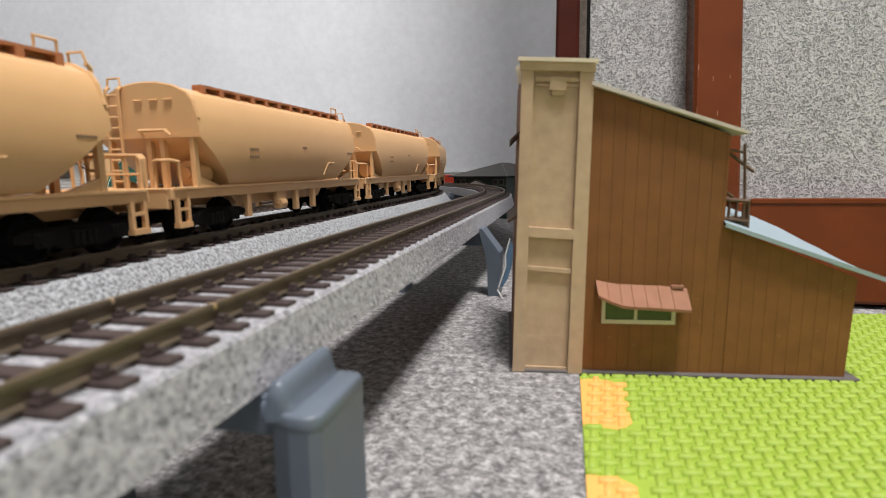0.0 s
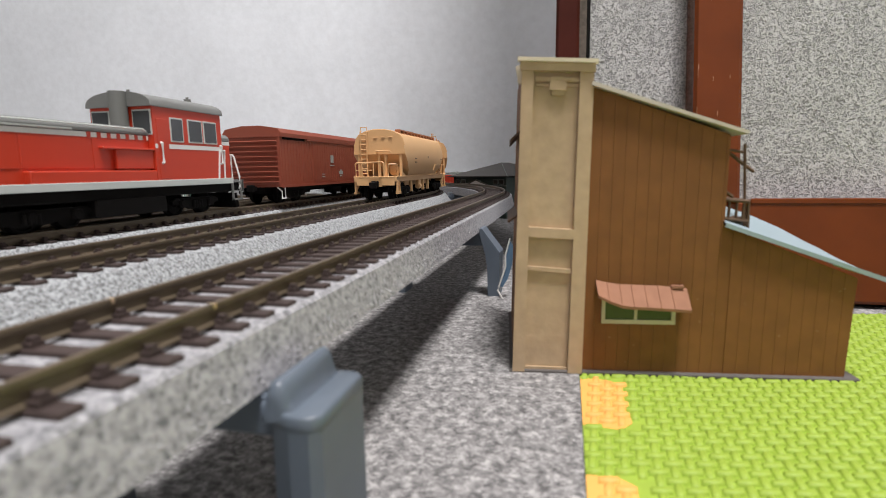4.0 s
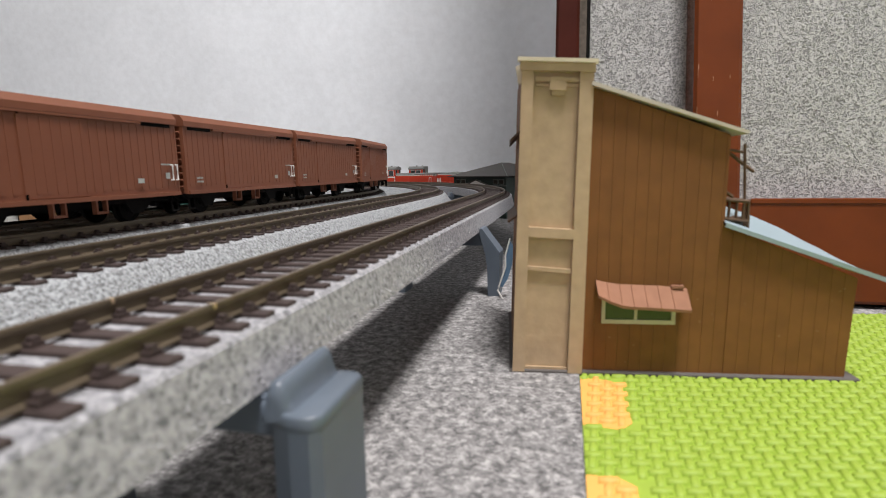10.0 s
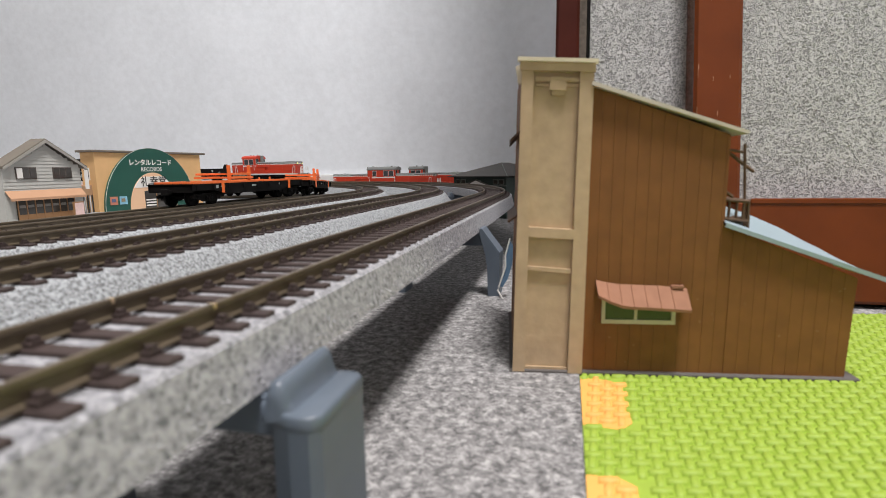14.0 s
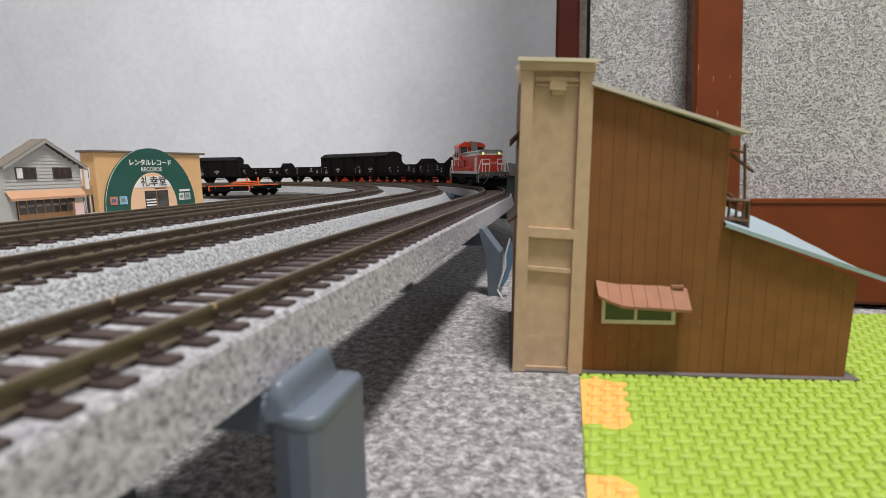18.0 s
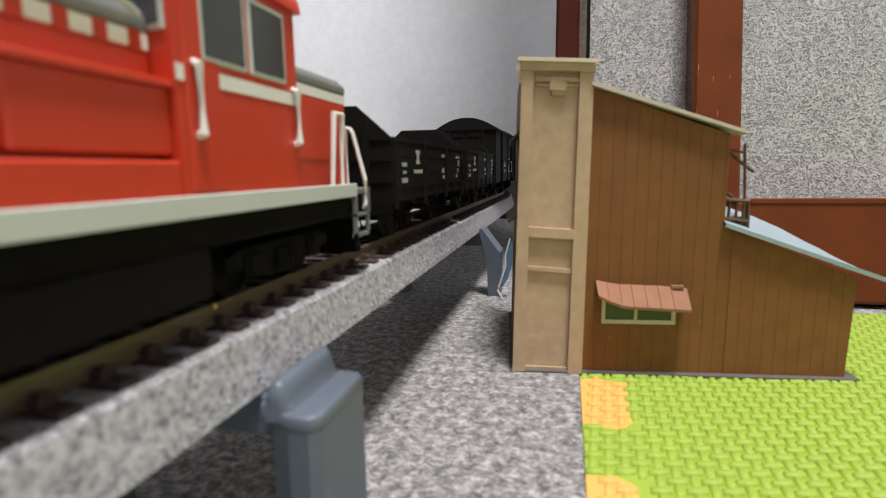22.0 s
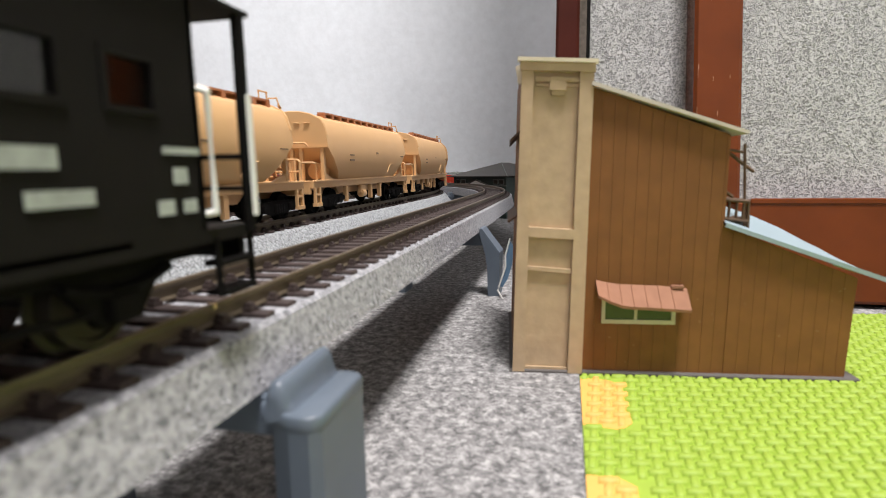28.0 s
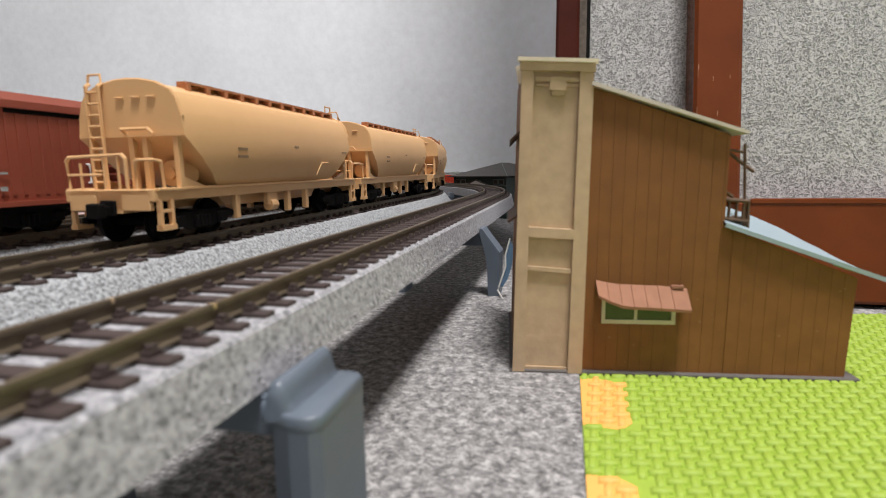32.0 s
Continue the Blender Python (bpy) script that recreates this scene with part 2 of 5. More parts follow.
def weave(pick):
    """Basket weave pressed in foam: narrow bars along the rows and down the columns in turn, with rounded shoulders and grooves between."""
    vs, fs = [], []
    row, col = Vector((3.22, 0.55)), Vector((0.2, 3.15))
    ru, cu = row.normalized(), col.normalized()
    for i in range(-30, 100):
        for j in range(-56, 56):
            c = Vector((16.2, 112.6)) + i * row + j * col
            x, y = c
            if not (MX0 + 1.2 < x < 260 and MY0 < y < MY1) or x > 60 and y < 40 or in_tongue(x, y, 1.0 if pick else -0.9) != pick:
                continue
            across = (i + j) % 2 == 0
            a, b, h = (2.15, 0.98, 1.7) if across else (0.95, 2.25, 1.62)
            k = len(vs)
            for e, z in ((0.0, 0.6), (0.14, 0.80 * h), (0.45, h)):
                for p, q in ((-1, -1), (1, -1), (1, 1), (-1, 1)):
                    v = c + ru * p * (a - e) + cu * q * (b - e)
                    vs.append((max(v.x, MX0), v.y, z))
            fs.append((k + 8, k + 9, k + 10, k + 11))
            for g in (0, 4):
                fs += [(k + g + r, k + g + (r + 1) % 4, k + g + 4 + (r + 1) % 4, k + g + 4 + r) for r in range(4)]
    me = bpy.data.meshes.new("weave")
    me.from_pydata([(x * 0.001, y * 0.001, z * 0.001) for x, y, z in vs], [], fs)
    me.update()
    me.shade_smooth()
    return me


tagged(part("weave_relief", weave(False), GREEN, mat_root), kind="stuff")
for a, b, c, d in TONGUES:
    bm = bmesh.new()
    prism(bm, [(MX0 + 0.1, c), (MX0 + b - 3, c - 1), (MX0 + b, c + 3), (MX0 + b - 1.2, d - 2), (MX0 + b - 4, d), (MX0 + 0.1, d)], 0.3, 0.93, "z")
    part("tongue", bm, ORANGE, mat_root, "orange foam tongue")
tagged(part("tongue_relief", weave(True), ORANGE, mat_root), kind="stuff")
# the carpet's upper layer, whose cut edge meets the mat
tagged(part("felt_sheet", boxes((-900, MX0 - 0.2, -400, 330, FLOOR + 0.03, FLOOR + 0.9), bevel=0.2), FELT), "mottled grey felt sheet with a straight cut edge", "carpet", kind="structure")


# ---- tracks ----
def sleeper_mesh():
    bm = boxes((-1.35, 1.35, -13.2, 13.2, 38.1, 39.05), bevel=0.12)
    for y in (-9.75, -7.45, 7.45, 9.75):
        box(bm, -0.95, 0.95, y - 0.75, y + 0.75, 39.0, 39.75)
        box(bm, -0.55, 0.55, y - 0.55, y + 0.55, 39.7, 40.35)
    return mesh_of(bm)


SLEEPER_MESH = sleeper_mesh()
SLEEPER_MESH.materials.append(SLEEPER)


def build_track(track):
    root = tagged(new("railway_track"), "model railway track on grey moulded ballast, brown rails and sleepers", "railway track", "parallel tracks")
    lap = lap_of(track)
    lo = 16.4 if track == "a" else 20.5
    part("roadbed", sweep(track, [(-13.9, 38.35), (13.9, 38.35), (14.6, 37.9), (lo, 30.2), (lo - .8, 29.9), (-lo + .8, 29.9), (-lo, 30.2), (-14.6, 37.9)], 8), GRANITE if track == "a" else BALLAST, root)
    for o in (-8.6, 8.6):
        part("rail", sweep(track, [(o - .38, 42), (o + .38, 42), (o + .46, 41.85), (o + .46, 41.3), (o + .17, 41.05), (o + .2, 39.6), (o + .6, 39.35), (o + .6, 39.05), (o - .6, 39.05), (o - .6, 39.35), (o - .2, 39.6), (o - .17, 41.05), (o - .46, 41.3), (o - .46, 41.85)], 8), RAIL, root)
    if track == "a":
        for o in (-8.6, 8.6):
            x, y, _ = spot(track, YBEND - 62, o)
            part("rail_joiner", boxes((x - 0.58, x + 0.58, y - 0.28, y + 0.28, 41.2, 42.06), bevel=0.1), BRASS, root, "bright brass rail joiner")
    n = int(lap / 6.6)
    vs, fs = [], []
    for i in range(n):
        s = lap * i / n
        x, y, a = spot(track, s)
        h = sag(track, s)
        m = Matrix.Translation((x * 0.001, y * 0.001, -h * 0.001)) @ Matrix.Rotation(a, 4, "Z")
        near = s < 395 or s > lap - 110
        if near:
            ob = part("sleeper", SLEEPER_MESH, None, root)
            ob.matrix_local = m
        else:
            k = len(vs)
            c, sn = math.cos(a), math.sin(a)
            for z in (38.1, 39.05):
                for u, w in ((-1.35, -13.2), (1.35, -13.2), (1.35, 13.2), (-1.35, 13.2)):
                    vs.append(((x + u * c - w * sn) * 0.001, (y + u * sn + w * c) * 0.001, (z - h) * 0.001))
            fs += [(k + 4, k + 5, k + 6, k + 7)] + [(k + q, k + (q + 1) % 4, k + 4 + (q + 1) % 4, k + 4 + q) for q in range(4)]
    me = bpy.data.meshes.new("sleeper_rest")
    me.from_pydata(vs, [], fs)
    tagged(part("sleeper_run", me, SLEEPER, root), kind="stuff")
    # loose stones at the shoulder
    if track in "ab":
        rng = random.Random(7)
        vs, fs = [], []
        for side in (-1, 1):
            for _ in range(2600):
                s = rng.uniform(-60, 380)
                d = rng.random()
                o = side * (13.4 + d * (lo - 13.6))
                z = 38.3 - max(0, abs(o) - 14.2) / (lo - 14.2) * 7.9
                x, y, a = spot(track, s, o)
                r = rng.uniform(0.18, 0.42)
                k = len(vs)
                for u, v, w in ((1, 0, 0), (0, 1, 0), (-1, 0, 0), (0, -1, 0), (0, 0, 1)):
                    q = rng.uniform(0.6, 1.2) * r
                    vs.append(((x + u * q) * 0.001, (y + v * q) * 0.001, (z + w * q) * 0.001))
                fs += [(k, k + 1, k + 4), (k + 1, k + 2, k + 4), (k + 2, k + 3, k + 4), (k + 3, k, k + 4)]
        me = bpy.data.meshes.new("stones")
        me.from_pydata(vs, [], fs)
        tagged(part("loose_stone", me, STONE, root), kind="stuff")
    return root


for k in "abcd":
    build_track(k)


def pier(sloped=False):
    """A grey plastic viaduct pier: two chamfered columns and a cross beam; flat caps with a rounded ridge, or shoulders cut at a slope."""
    root = tagged(new("viaduct_pier"), "dark blue-grey plastic viaduct pier with " + ("sloping shoulders" if sloped else "ridged caps") + " under the track", "pier", "viaduct piers")
    for s in (-1, 1):
        def sx(pr):
            return [(s * u, v) for u, v in pr]
        if sloped:
            bm = bmesh.new()
            prism(bm, sx([(20.4, FLOOR), (26.0, FLOOR), (26.4, 20.8), (19.6, 29.8), (18.0, 32.2), (16.7, 32.2), (16.6, 29.0), (19.4, 20.0), (20.6, 13.0)]), -6.5, 6.5, "y")
            bmesh.ops.bevel(bm, geom=bm.edges[:], offset=0.25, segments=1, affect="EDGES")
            part("column", bm, PIER, root)
            continue
        outline = [(18.6, -6.6), (21.8, -8.2), (24.7, -8.2), (26.1, -7.0), (26.1, 7.0), (24.7, 8.2), (21.8, 8.2), (18.6, 6.6)]
        bm = bmesh.new()
        prism(bm, sx(outline), FLOOR + 0.9, 26.6, "z")
        part("column", bm, PIER, root)
        bm = bmesh.new()
        rings = []
        for grow, z in ((0.0, 26.55), (0.06, 26.8), (0.06, 28.3), (-0.1, 28.6), (-0.4, 28.75)):
            rings.append([bm.verts.new((s * (22.4 + (u - 22.4) * (1 + grow / 4)), v * (1 + grow / 8), z)) for u, v in outline])
        for p, q in zip(rings, rings[1:]):
            for j in range(8):
                bm.faces.new((p[j], p[(j + 1) % 8], q[(j + 1) % 8], q[j]))
        bm.faces.new(rings[0])
        bm.faces.new(rings[-1])
        cap = part("cap", bm, PIER, root, smooth=50)
        bm = bmesh.new()
        curve = [(17.2, 27.0), (22.4, 28.5), (21.7, 29.2), (21.3, 30.4), (21.0, 31.6), (20.4, 32.5), (19.6, 32.8), (18.8, 32.4), (18.3, 31.2), (18.1, 29.6), (17.2, 29.4)]
        ends = ((-7.6, 0.55), (-7.2, 0.9), (-6.4, 1.0), (7.2, 1.0), (7.7, 0.8))
        rings = [[bm.verts.new((s * (19.6 + (u - 19.6) * k), y, 27 + (w - 27) * k)) for u, w in curve] for y, k in ends]
        for p, q in zip(rings, rings[1:]):
            for j in range(len(curve)):
                bm.faces.new((p[j], p[(j + 1) % len(curve)], q[(j + 1) % len(curve)], q[j]))
        bm.faces.new(rings[0])
        bm.faces.new(rings[-1])
        part("ridge", bm, PIER, cap, smooth=50)
    part("cross_beam", boxes((-18.7, 18.7, -5.2, 5.2, 23.8, 29.85), bevel=0.4), PIER, root)
    return root


first, second = pier(), pier(True)
for i, (made, s) in enumerate(((first, 320.4), (second, 137.0), (first, -70.0), (first, 520.0), (first, 700.0), (first, -250.0))):
    x, y, a = spot("a", s)
    m = pose(x * 0.001, y * 0.001, 0, 0, 0, math.degrees(a) + 90)
    if i > 1:
        copy_thing(made, m)
    else:
        made.matrix_basis = m


# ---- rolling stock: x across, y forward, z up from the rail's top (mm) ----
WHITE = mat("white_plastic", (0.75, 0.75, 0.73), 0.4, 0, 0.2, 0.03)
PRINT = mat("white_print", (0.33, 0.36, 0.345), 0.7, 0, 0.8, 0.25)
LOCO_GREY = mat("loco_grey", (0.17, 0.175, 0.17), 0.45, 0, 0.2, 0.06)
SILL_GREY = mat("sill_grey", (0.52, 0.56, 0.54), 0.45, 0, 0.2, 0.04)
STEEL = mat("wheel_steel", (0.035, 0.03, 0.025), 0.5, 0.3, 0.2, 0.2, spec=0.2)
BEAM = mat("beam_grey", (0.085, 0.088, 0.086), 0.5, 0, 0.3, 0.15)
UNDER = mat("underframe_black", (0.0042, 0.0036, 0.0034), 0.8, 0, 0.3, 0.3, spec=0.12)
GLASS = mat("dark_glass", (0.05, 0.055, 0.06), 0.12, 0, 0, 0, spec=0.6)
CLEAR = mat("smoky_clear", (0.8, 0.8, 0.8), 0.05)
tree = CLEAR.node_tree
see, gloss, both = tree.nodes.new("ShaderNodeBsdfTransparent"), tree.nodes.new("ShaderNodeBsdfGlossy"), tree.nodes.new("ShaderNodeMixShader")
see.inputs[0].default_value = (0.86, 0.86, 0.86, 1)
gloss.inputs["Roughness"].default_value = 0.08
both.inputs[0].default_value = 0.06
tree.links.new(see.outputs[0], both.inputs[1])
tree.links.new(gloss.outputs[0], both.inputs[2])
tree.links.new(both.outputs[0], tree.nodes["Material Output"].inputs[0])
LAMP_ON = mat("headlight", (1.0, 0.80, 0.26), 0.3, emit=0.9)
LAMP_WHITE = mat("headlight_cold", (1.0, 0.93, 0.78), 0.3, emit=1.5)
LENS = mat("headlight_off", (0.55, 0.55, 0.52), 0.1)
TAIL = mat("tail_red", (0.22, 0.02, 0.02), 0.25)
DARKWAGON = mat("wagon_black", (0.0062, 0.0052, 0.0048), 0.72, 0, 0.25, 0.25, 0.05, spec=0.16)
WAM_BROWN = mat("van_brown", (0.20, 0.07, 0.036), 0.5, 0, 0.12, 0.05)
CREAM_DARK = mat("walkway_brown", (0.42, 0.17, 0.075), 0.5, 0, 0.2, 0.08)
FLAT_ORANGE = mat("rack_orange", (0.85, 0.17, 0.035), 0.45, 0, 0.2, 0.05)


def wheel_mesh(r):
    """A wheelset turned in one piece: axle, flanges, treads and dished faces."""
    half = [(0.0, 1.0), (6.6, 1.0), (6.7, r + 0.8), (7.3, r + 0.8), (7.4, r), (9.3, r - 0.1), (9.3, r - 0.9), (8.8, r - 1.1), (8.8, 1.6), (9.4, 1.4), (10.0, 1.0), (10.0, 0.05)]
    prof = [(-x, q) for x, q in half[:0:-1]] + half
    bm = bmesh.new()
    n = 22
    rings = [[bm.verts.new((x, q * math.cos(2 * math.pi * j / n), q * math.sin(2 * math.pi * j / n))) for j in range(n)] for x, q in prof]
    for p, q in zip(rings, rings[1:]):
        for j in range(n):
            bm.faces.new((p[j], p[(j + 1) % n], q[(j + 1) % n], q[j]))
    return mesh_of(bm, 40)


WHEELS = wheel_mesh(5.0)
WHEELS.materials.append(UNDER)
WHEELS_STEEL = wheel_mesh(4.9)
WHEELS_STEEL.materials.append(STEEL)


def wheelset(parent, y, steel=False, z=5.0):
    ob = part("wheelset", WHEELS_STEEL if steel else WHEELS, None, parent)
    ob.location = (0, y * 0.001, z * 0.001)
    return ob


def coupler(parent, y, d, material=UNDER):
    bm = boxes((-1.4, 1.4, min(y, y + 4 * d), max(y, y + 4 * d), 7.6, 10), bevel=0.2)
    box(bm, -2.3, 2.3, min(y + 3 * d, y + 5.4 * d), max(y + 3 * d, y + 5.4 * d), 7.0, 10.8, bevel=0.4)
    return part("coupler", bm, material, parent)


def bogie(parent, y, axles=(-9.5, 9.5), name="bogie"):
    """A side-framed bogie with its wheelsets as sub-parts."""
    bm = bmesh.new()
    a, b = min(axles) - 6, max(axles) + 6
    for s in (-1, 1):
        x0, x1 = sorted((s * 11.2, s * 12.8))
        prism(bm, [(a, 6.4), (a + 3, 7.4), (b - 3, 7.4), (b, 6.4), (b, 4.8), (b - 5, 4.4), ((a + b) / 2 + 4, 2.4), ((a + b) / 2 - 4, 2.4), (a + 5, 4.4), (a, 4.8)], x0, x1, "x")
        for w in axles:
            disc(bm, (s * 13, w, 5), 1.7, 1.4, "x", 10)
            box(bm, *sorted((s * 11.4, s * 13.4)), w - 2.2, w + 2.2, 3.4, 6.6, bevel=0.3)
        for k in range(4):
            disc(bm, (s * 13.1, (a + b) / 2 - 2.4 + 1.6 * k, 4.6), 0.7, 3.2, "z", 8)
    box(bm, -12, 12, (a + b) / 2 - 3, (a + b) / 2 + 3, 4.5, 7.6)
    ob = part(name, bm, UNDER, parent)
    ob.location = (0, y * 0.001, 0)
    for w in axles:
        wheelset(ob, w)
    return ob


def stroke(parent, pts, r, material, name="handrail"):
    return part(name, bar(pts, r), material, parent)


def printed(parent, x, rows, name="marking"):
    """Small printed bars on a side at x: (y0, y1, z0, z1)."""
    for y0, y1, z0, z1 in rows:
        part(name, boxes((*sorted((x, x + (0.12 if x > 0 else -0.12))), y0, y1, z0, z1)), PRINT, parent, "white printed bar")


def diesel_loco(roof, stack, lights, label, long_hood=(-18, 62), cab=(-45, -18), rear_hood=(-70, -45), half=74.0, lit_end=1, up=0.0):
    """A hood diesel: underframe, sills, hoods with grey tops, cab, rails, lamps, bogies."""
    root = tagged(new("diesel_locomotive"), label, "locomotive", "locomotives")
    W, HW = 15.4, 12.0
    part("underframe", boxes((-14.5, 14.5, -half + 2, half - 2, 9.0, 13.4), (-11, 11, -26, 16, 2.6, 9.2), bevel=0.5), UNDER, root)
    part("deck", boxes((-W + 0.3, W - 0.3, -half, half, 13.3, 14.5), bevel=0.2), LOCO_GREY, root)
    for s in (-1, 1):
        part("side_sill", boxes((*sorted((s * (W - 0.5), s * (W + 0.25))), -half + 8, half - 8, 12.9, 15.5), bevel=0.15), SILL_GREY, root, "pale grey sill stripe")
        part("fuel_tank", boxes((*sorted((s * 8.5, s * 14.8)), -22, 12, 2.8, 9.4), bevel=0.6), UNDER, root)
        part("equipment_box", boxes((*sorted((s * 11.8, s * 14.8)), -18, 34, 14.5, 19.4), bevel=0.3), RED, root)
    for name, (a, b) in (("long_hood", long_hood), ("short_hood", rear_hood)):
        hood = part(name, boxes((-HW, HW, a, b, 14.4, 32.6), bevel=0.5), RED, root)
        for s in (-1, 1):
            part("white_band", boxes((*sorted((s * (HW - 0.2), s * (HW + 0.12))), a + 0.3, b - 0.3, 31.2, 32.9)), WHITE, hood, "white band round the hood")
            n = max(1, int((b - a) / 21))
            for k in range(n):
                y0 = a + 1.5 + k * (b - a - 3) / n
                y1 = y0 + (b - a - 3) / n - 0.8
                part("hood_door", boxes((*sorted((s * (HW - 0.2), s * (HW + 0.22))), y0, y1, 20.2, 30.6), bevel=0.12), RED, hood)
            if b - a > 30:
                for q in range(7):
                    yy = a + 1.5 + q * 4.2
                    part("louvre", boxes((*sorted((s * (HW - 0.1), s * (HW + 0.3))), yy, yy + 1.5, 30.9, 33.0)), RED, hood)
                part("hood_step", boxes((*sorted((s * (HW - 0.1), s * (HW + 2.6))), a, a + 24, 27.2, 28.0), bevel=0.15), RED, hood)
                part("side_casing", boxes((*sorted((s * (HW - 0.1), s * (HW + 1.9))), a, a + 18, 20.0, 27.3), bevel=0.3), RED, hood)
                stroke(hood, [(s * (HW + 0.5), b - 1.5, 33.5), (s * (HW + 0.5), a + 34, 33.5)], 0.4, SILL_GREY, "edge_pipe")
        f, d = (b, 1) if name == "long_hood" else (a, -1)
        part("end_band", boxes((-HW + 0.3, HW - 0.3, *sorted((f - 0.2, f + 0.14 * d)), 31.2, 32.6)), WHITE, hood)
        bm = bmesh.new()
        prism(bm, [(-HW - 0.2, 33.0), (HW + 0.2, 33.0), (HW + 0.2, 34.6), (HW - 1.6, 36.2), (-HW + 1.6, 36.2), (-HW - 0.2, 34.6)], a, b, "y")
        bmesh.ops.bevel(bm, geom=bm.edges[:], offset=0.35, segments=1, affect="EDGES")
        top = part("hood_top", bm, LOCO_GREY, hood, "grey hood top")
        if name == "long_hood":
            for s in (-1, 1):
                stroke(top, [(s * (HW + 0.7), b - 8, 34.6), (s * (HW + 0.9), b - 10, 35.3), (s * (HW + 0.9), a + 4, 35.3), (s * (HW + 0.7), a + 2, 34.6)], 0.32, SILL_GREY, "grab_rail")
            fan = bmesh.new()
            disc(fan, (0, b - 18, 36.3), 8, 0.8, "z", 24)
            disc(fan, (0, b - 18, 36.7), 2, 0.8, "z", 12)
            part("fan_grille", fan, LOCO_GREY, top)
        # lamps on both ends
        on = (d == lit_end)
        for x in (-8.2, 8.2):
            bm = bmesh.new()
            box(bm, x - 2.3, x + 2.3, *sorted((f - 0.6, f + 0.7 * d)), 30.4, 35.0, bevel=0.8, seg=2)
            case = part("lamp_case", bm, LOCO_GREY, hood)
            bm = bmesh.new()
            disc(bm, (x, f + 0.8 * d, 32.7), 1.35, 0.5, "y", 18)
            part("headlight", bm, lights if on else LENS, case, "glowing round headlight" if on else "round headlight")
        for k in range(6):
            part("number_bar", boxes((-4.4 + 1.5 * k, -3.5 + 1.5 * k, *sorted((f, f + 0.3 * d)), 33.2, 34.6)), PRINT, hood)
    c0, c1 = cab
    bm = bmesh.new()
    prism(bm, [(-14.8, 14.4), (14.8, 14.4), (14.8, 42.6 + up), (13.8, 44.6 + up), (-13.8, 44.6 + up), (-14.8, 42.6 + up)], c0, c1, "y")
    cabin = part("cab", bm, RED, root)
    bm = bmesh.new()
    arc = [(15.4 * math.sin(a), 42.6 + up + 5.6 * math.cos(a) ** 0.8) for a in [math.pi * (k / 14 - 0.5) for k in range(15)]]
    prism(bm, arc[::-1] + [(-15.4, 42.2 + up), (15.4, 42.2 + up)], c0 - 1.4, c1 + 1.4, "y")
    part("cab_roof", bm, roof, cabin, smooth=35)
    for s in (-1, 1):
        for y0, y1 in ((c0 + 4, c0 + 12), (c0 + 14, c0 + 22)) + (((c1 - 16, c1 - 9.5),) if c1 - c0 > 40 else ()):
            part("window_frame", boxes((*sorted((s * 14.6, s * 15.1)), y0 - 0.6, y1 + 0.6, 31.0, 41.0), bevel=0.15), SILL_GREY, cabin)
            part("side_window", boxes((*sorted((s * 14.7, s * 15.2)), y0, y1, 31.6, 40.4), bevel=0.1), GLASS, cabin)
        part("white_band", boxes((*sorted((s * 14.6, s * 14.95)), c0 + 0.2, c1 - 0.2, 28.2, 30.0)), WHITE, cabin)
        part("cab_door", boxes((*sorted((s * 14.7, s * 15.05)), c1 - 7.6, c1 - 1.4, 16.0, 40.0), bevel=0.15), RED, cabin)
        for y in (c0 + 1.4, c1 - 3):
            stroke(cabin, [(s * 14.8, y, 30.6), (s * 15.7, y, 30.2), (s * 15.7, y, 22.6), (s * 14.8, y, 22.2)], 0.5, WHITE)
        for y, d in ((c0, -1), (c1, 1)):
            part("window_frame", boxes((*sorted((s * 5.4, s * 14.2)), *sorted((y - 0.2, y + 0.3 * d)), 33.4 if d > 0 else 31.4, 43.4), bevel=0.1), SILL_GREY, cabin)
            part("end_window", boxes((*sorted((s * 6.0, s * 13.6)), *sorted((y - 0.2, y + 0.45 * d)), 34 if d > 0 else 32, 42.8)), GLASS, cabin)
    bm = bmesh.new()
    disc(bm, (-1.5, c1 + 2.4, 41.4 + up / 2), 3.3, 13.0 + up, "z", 20)
    part("exhaust_stack", bm, stack, root, "grey exhaust stack", smooth=40)
    for x, y in ((-6, c0 + 10), (5, c0 + 12), (0, c1 - 5)):
        bm = bmesh.new()
        disc(bm, (x, y, 48.0 + up), 1.5, 1.6, "z", 12)
        disc(bm, (x, y, 49.0 + up), 0.6, 1.4, "z", 8)
        part("roof_vent", bm, roof, cabin)
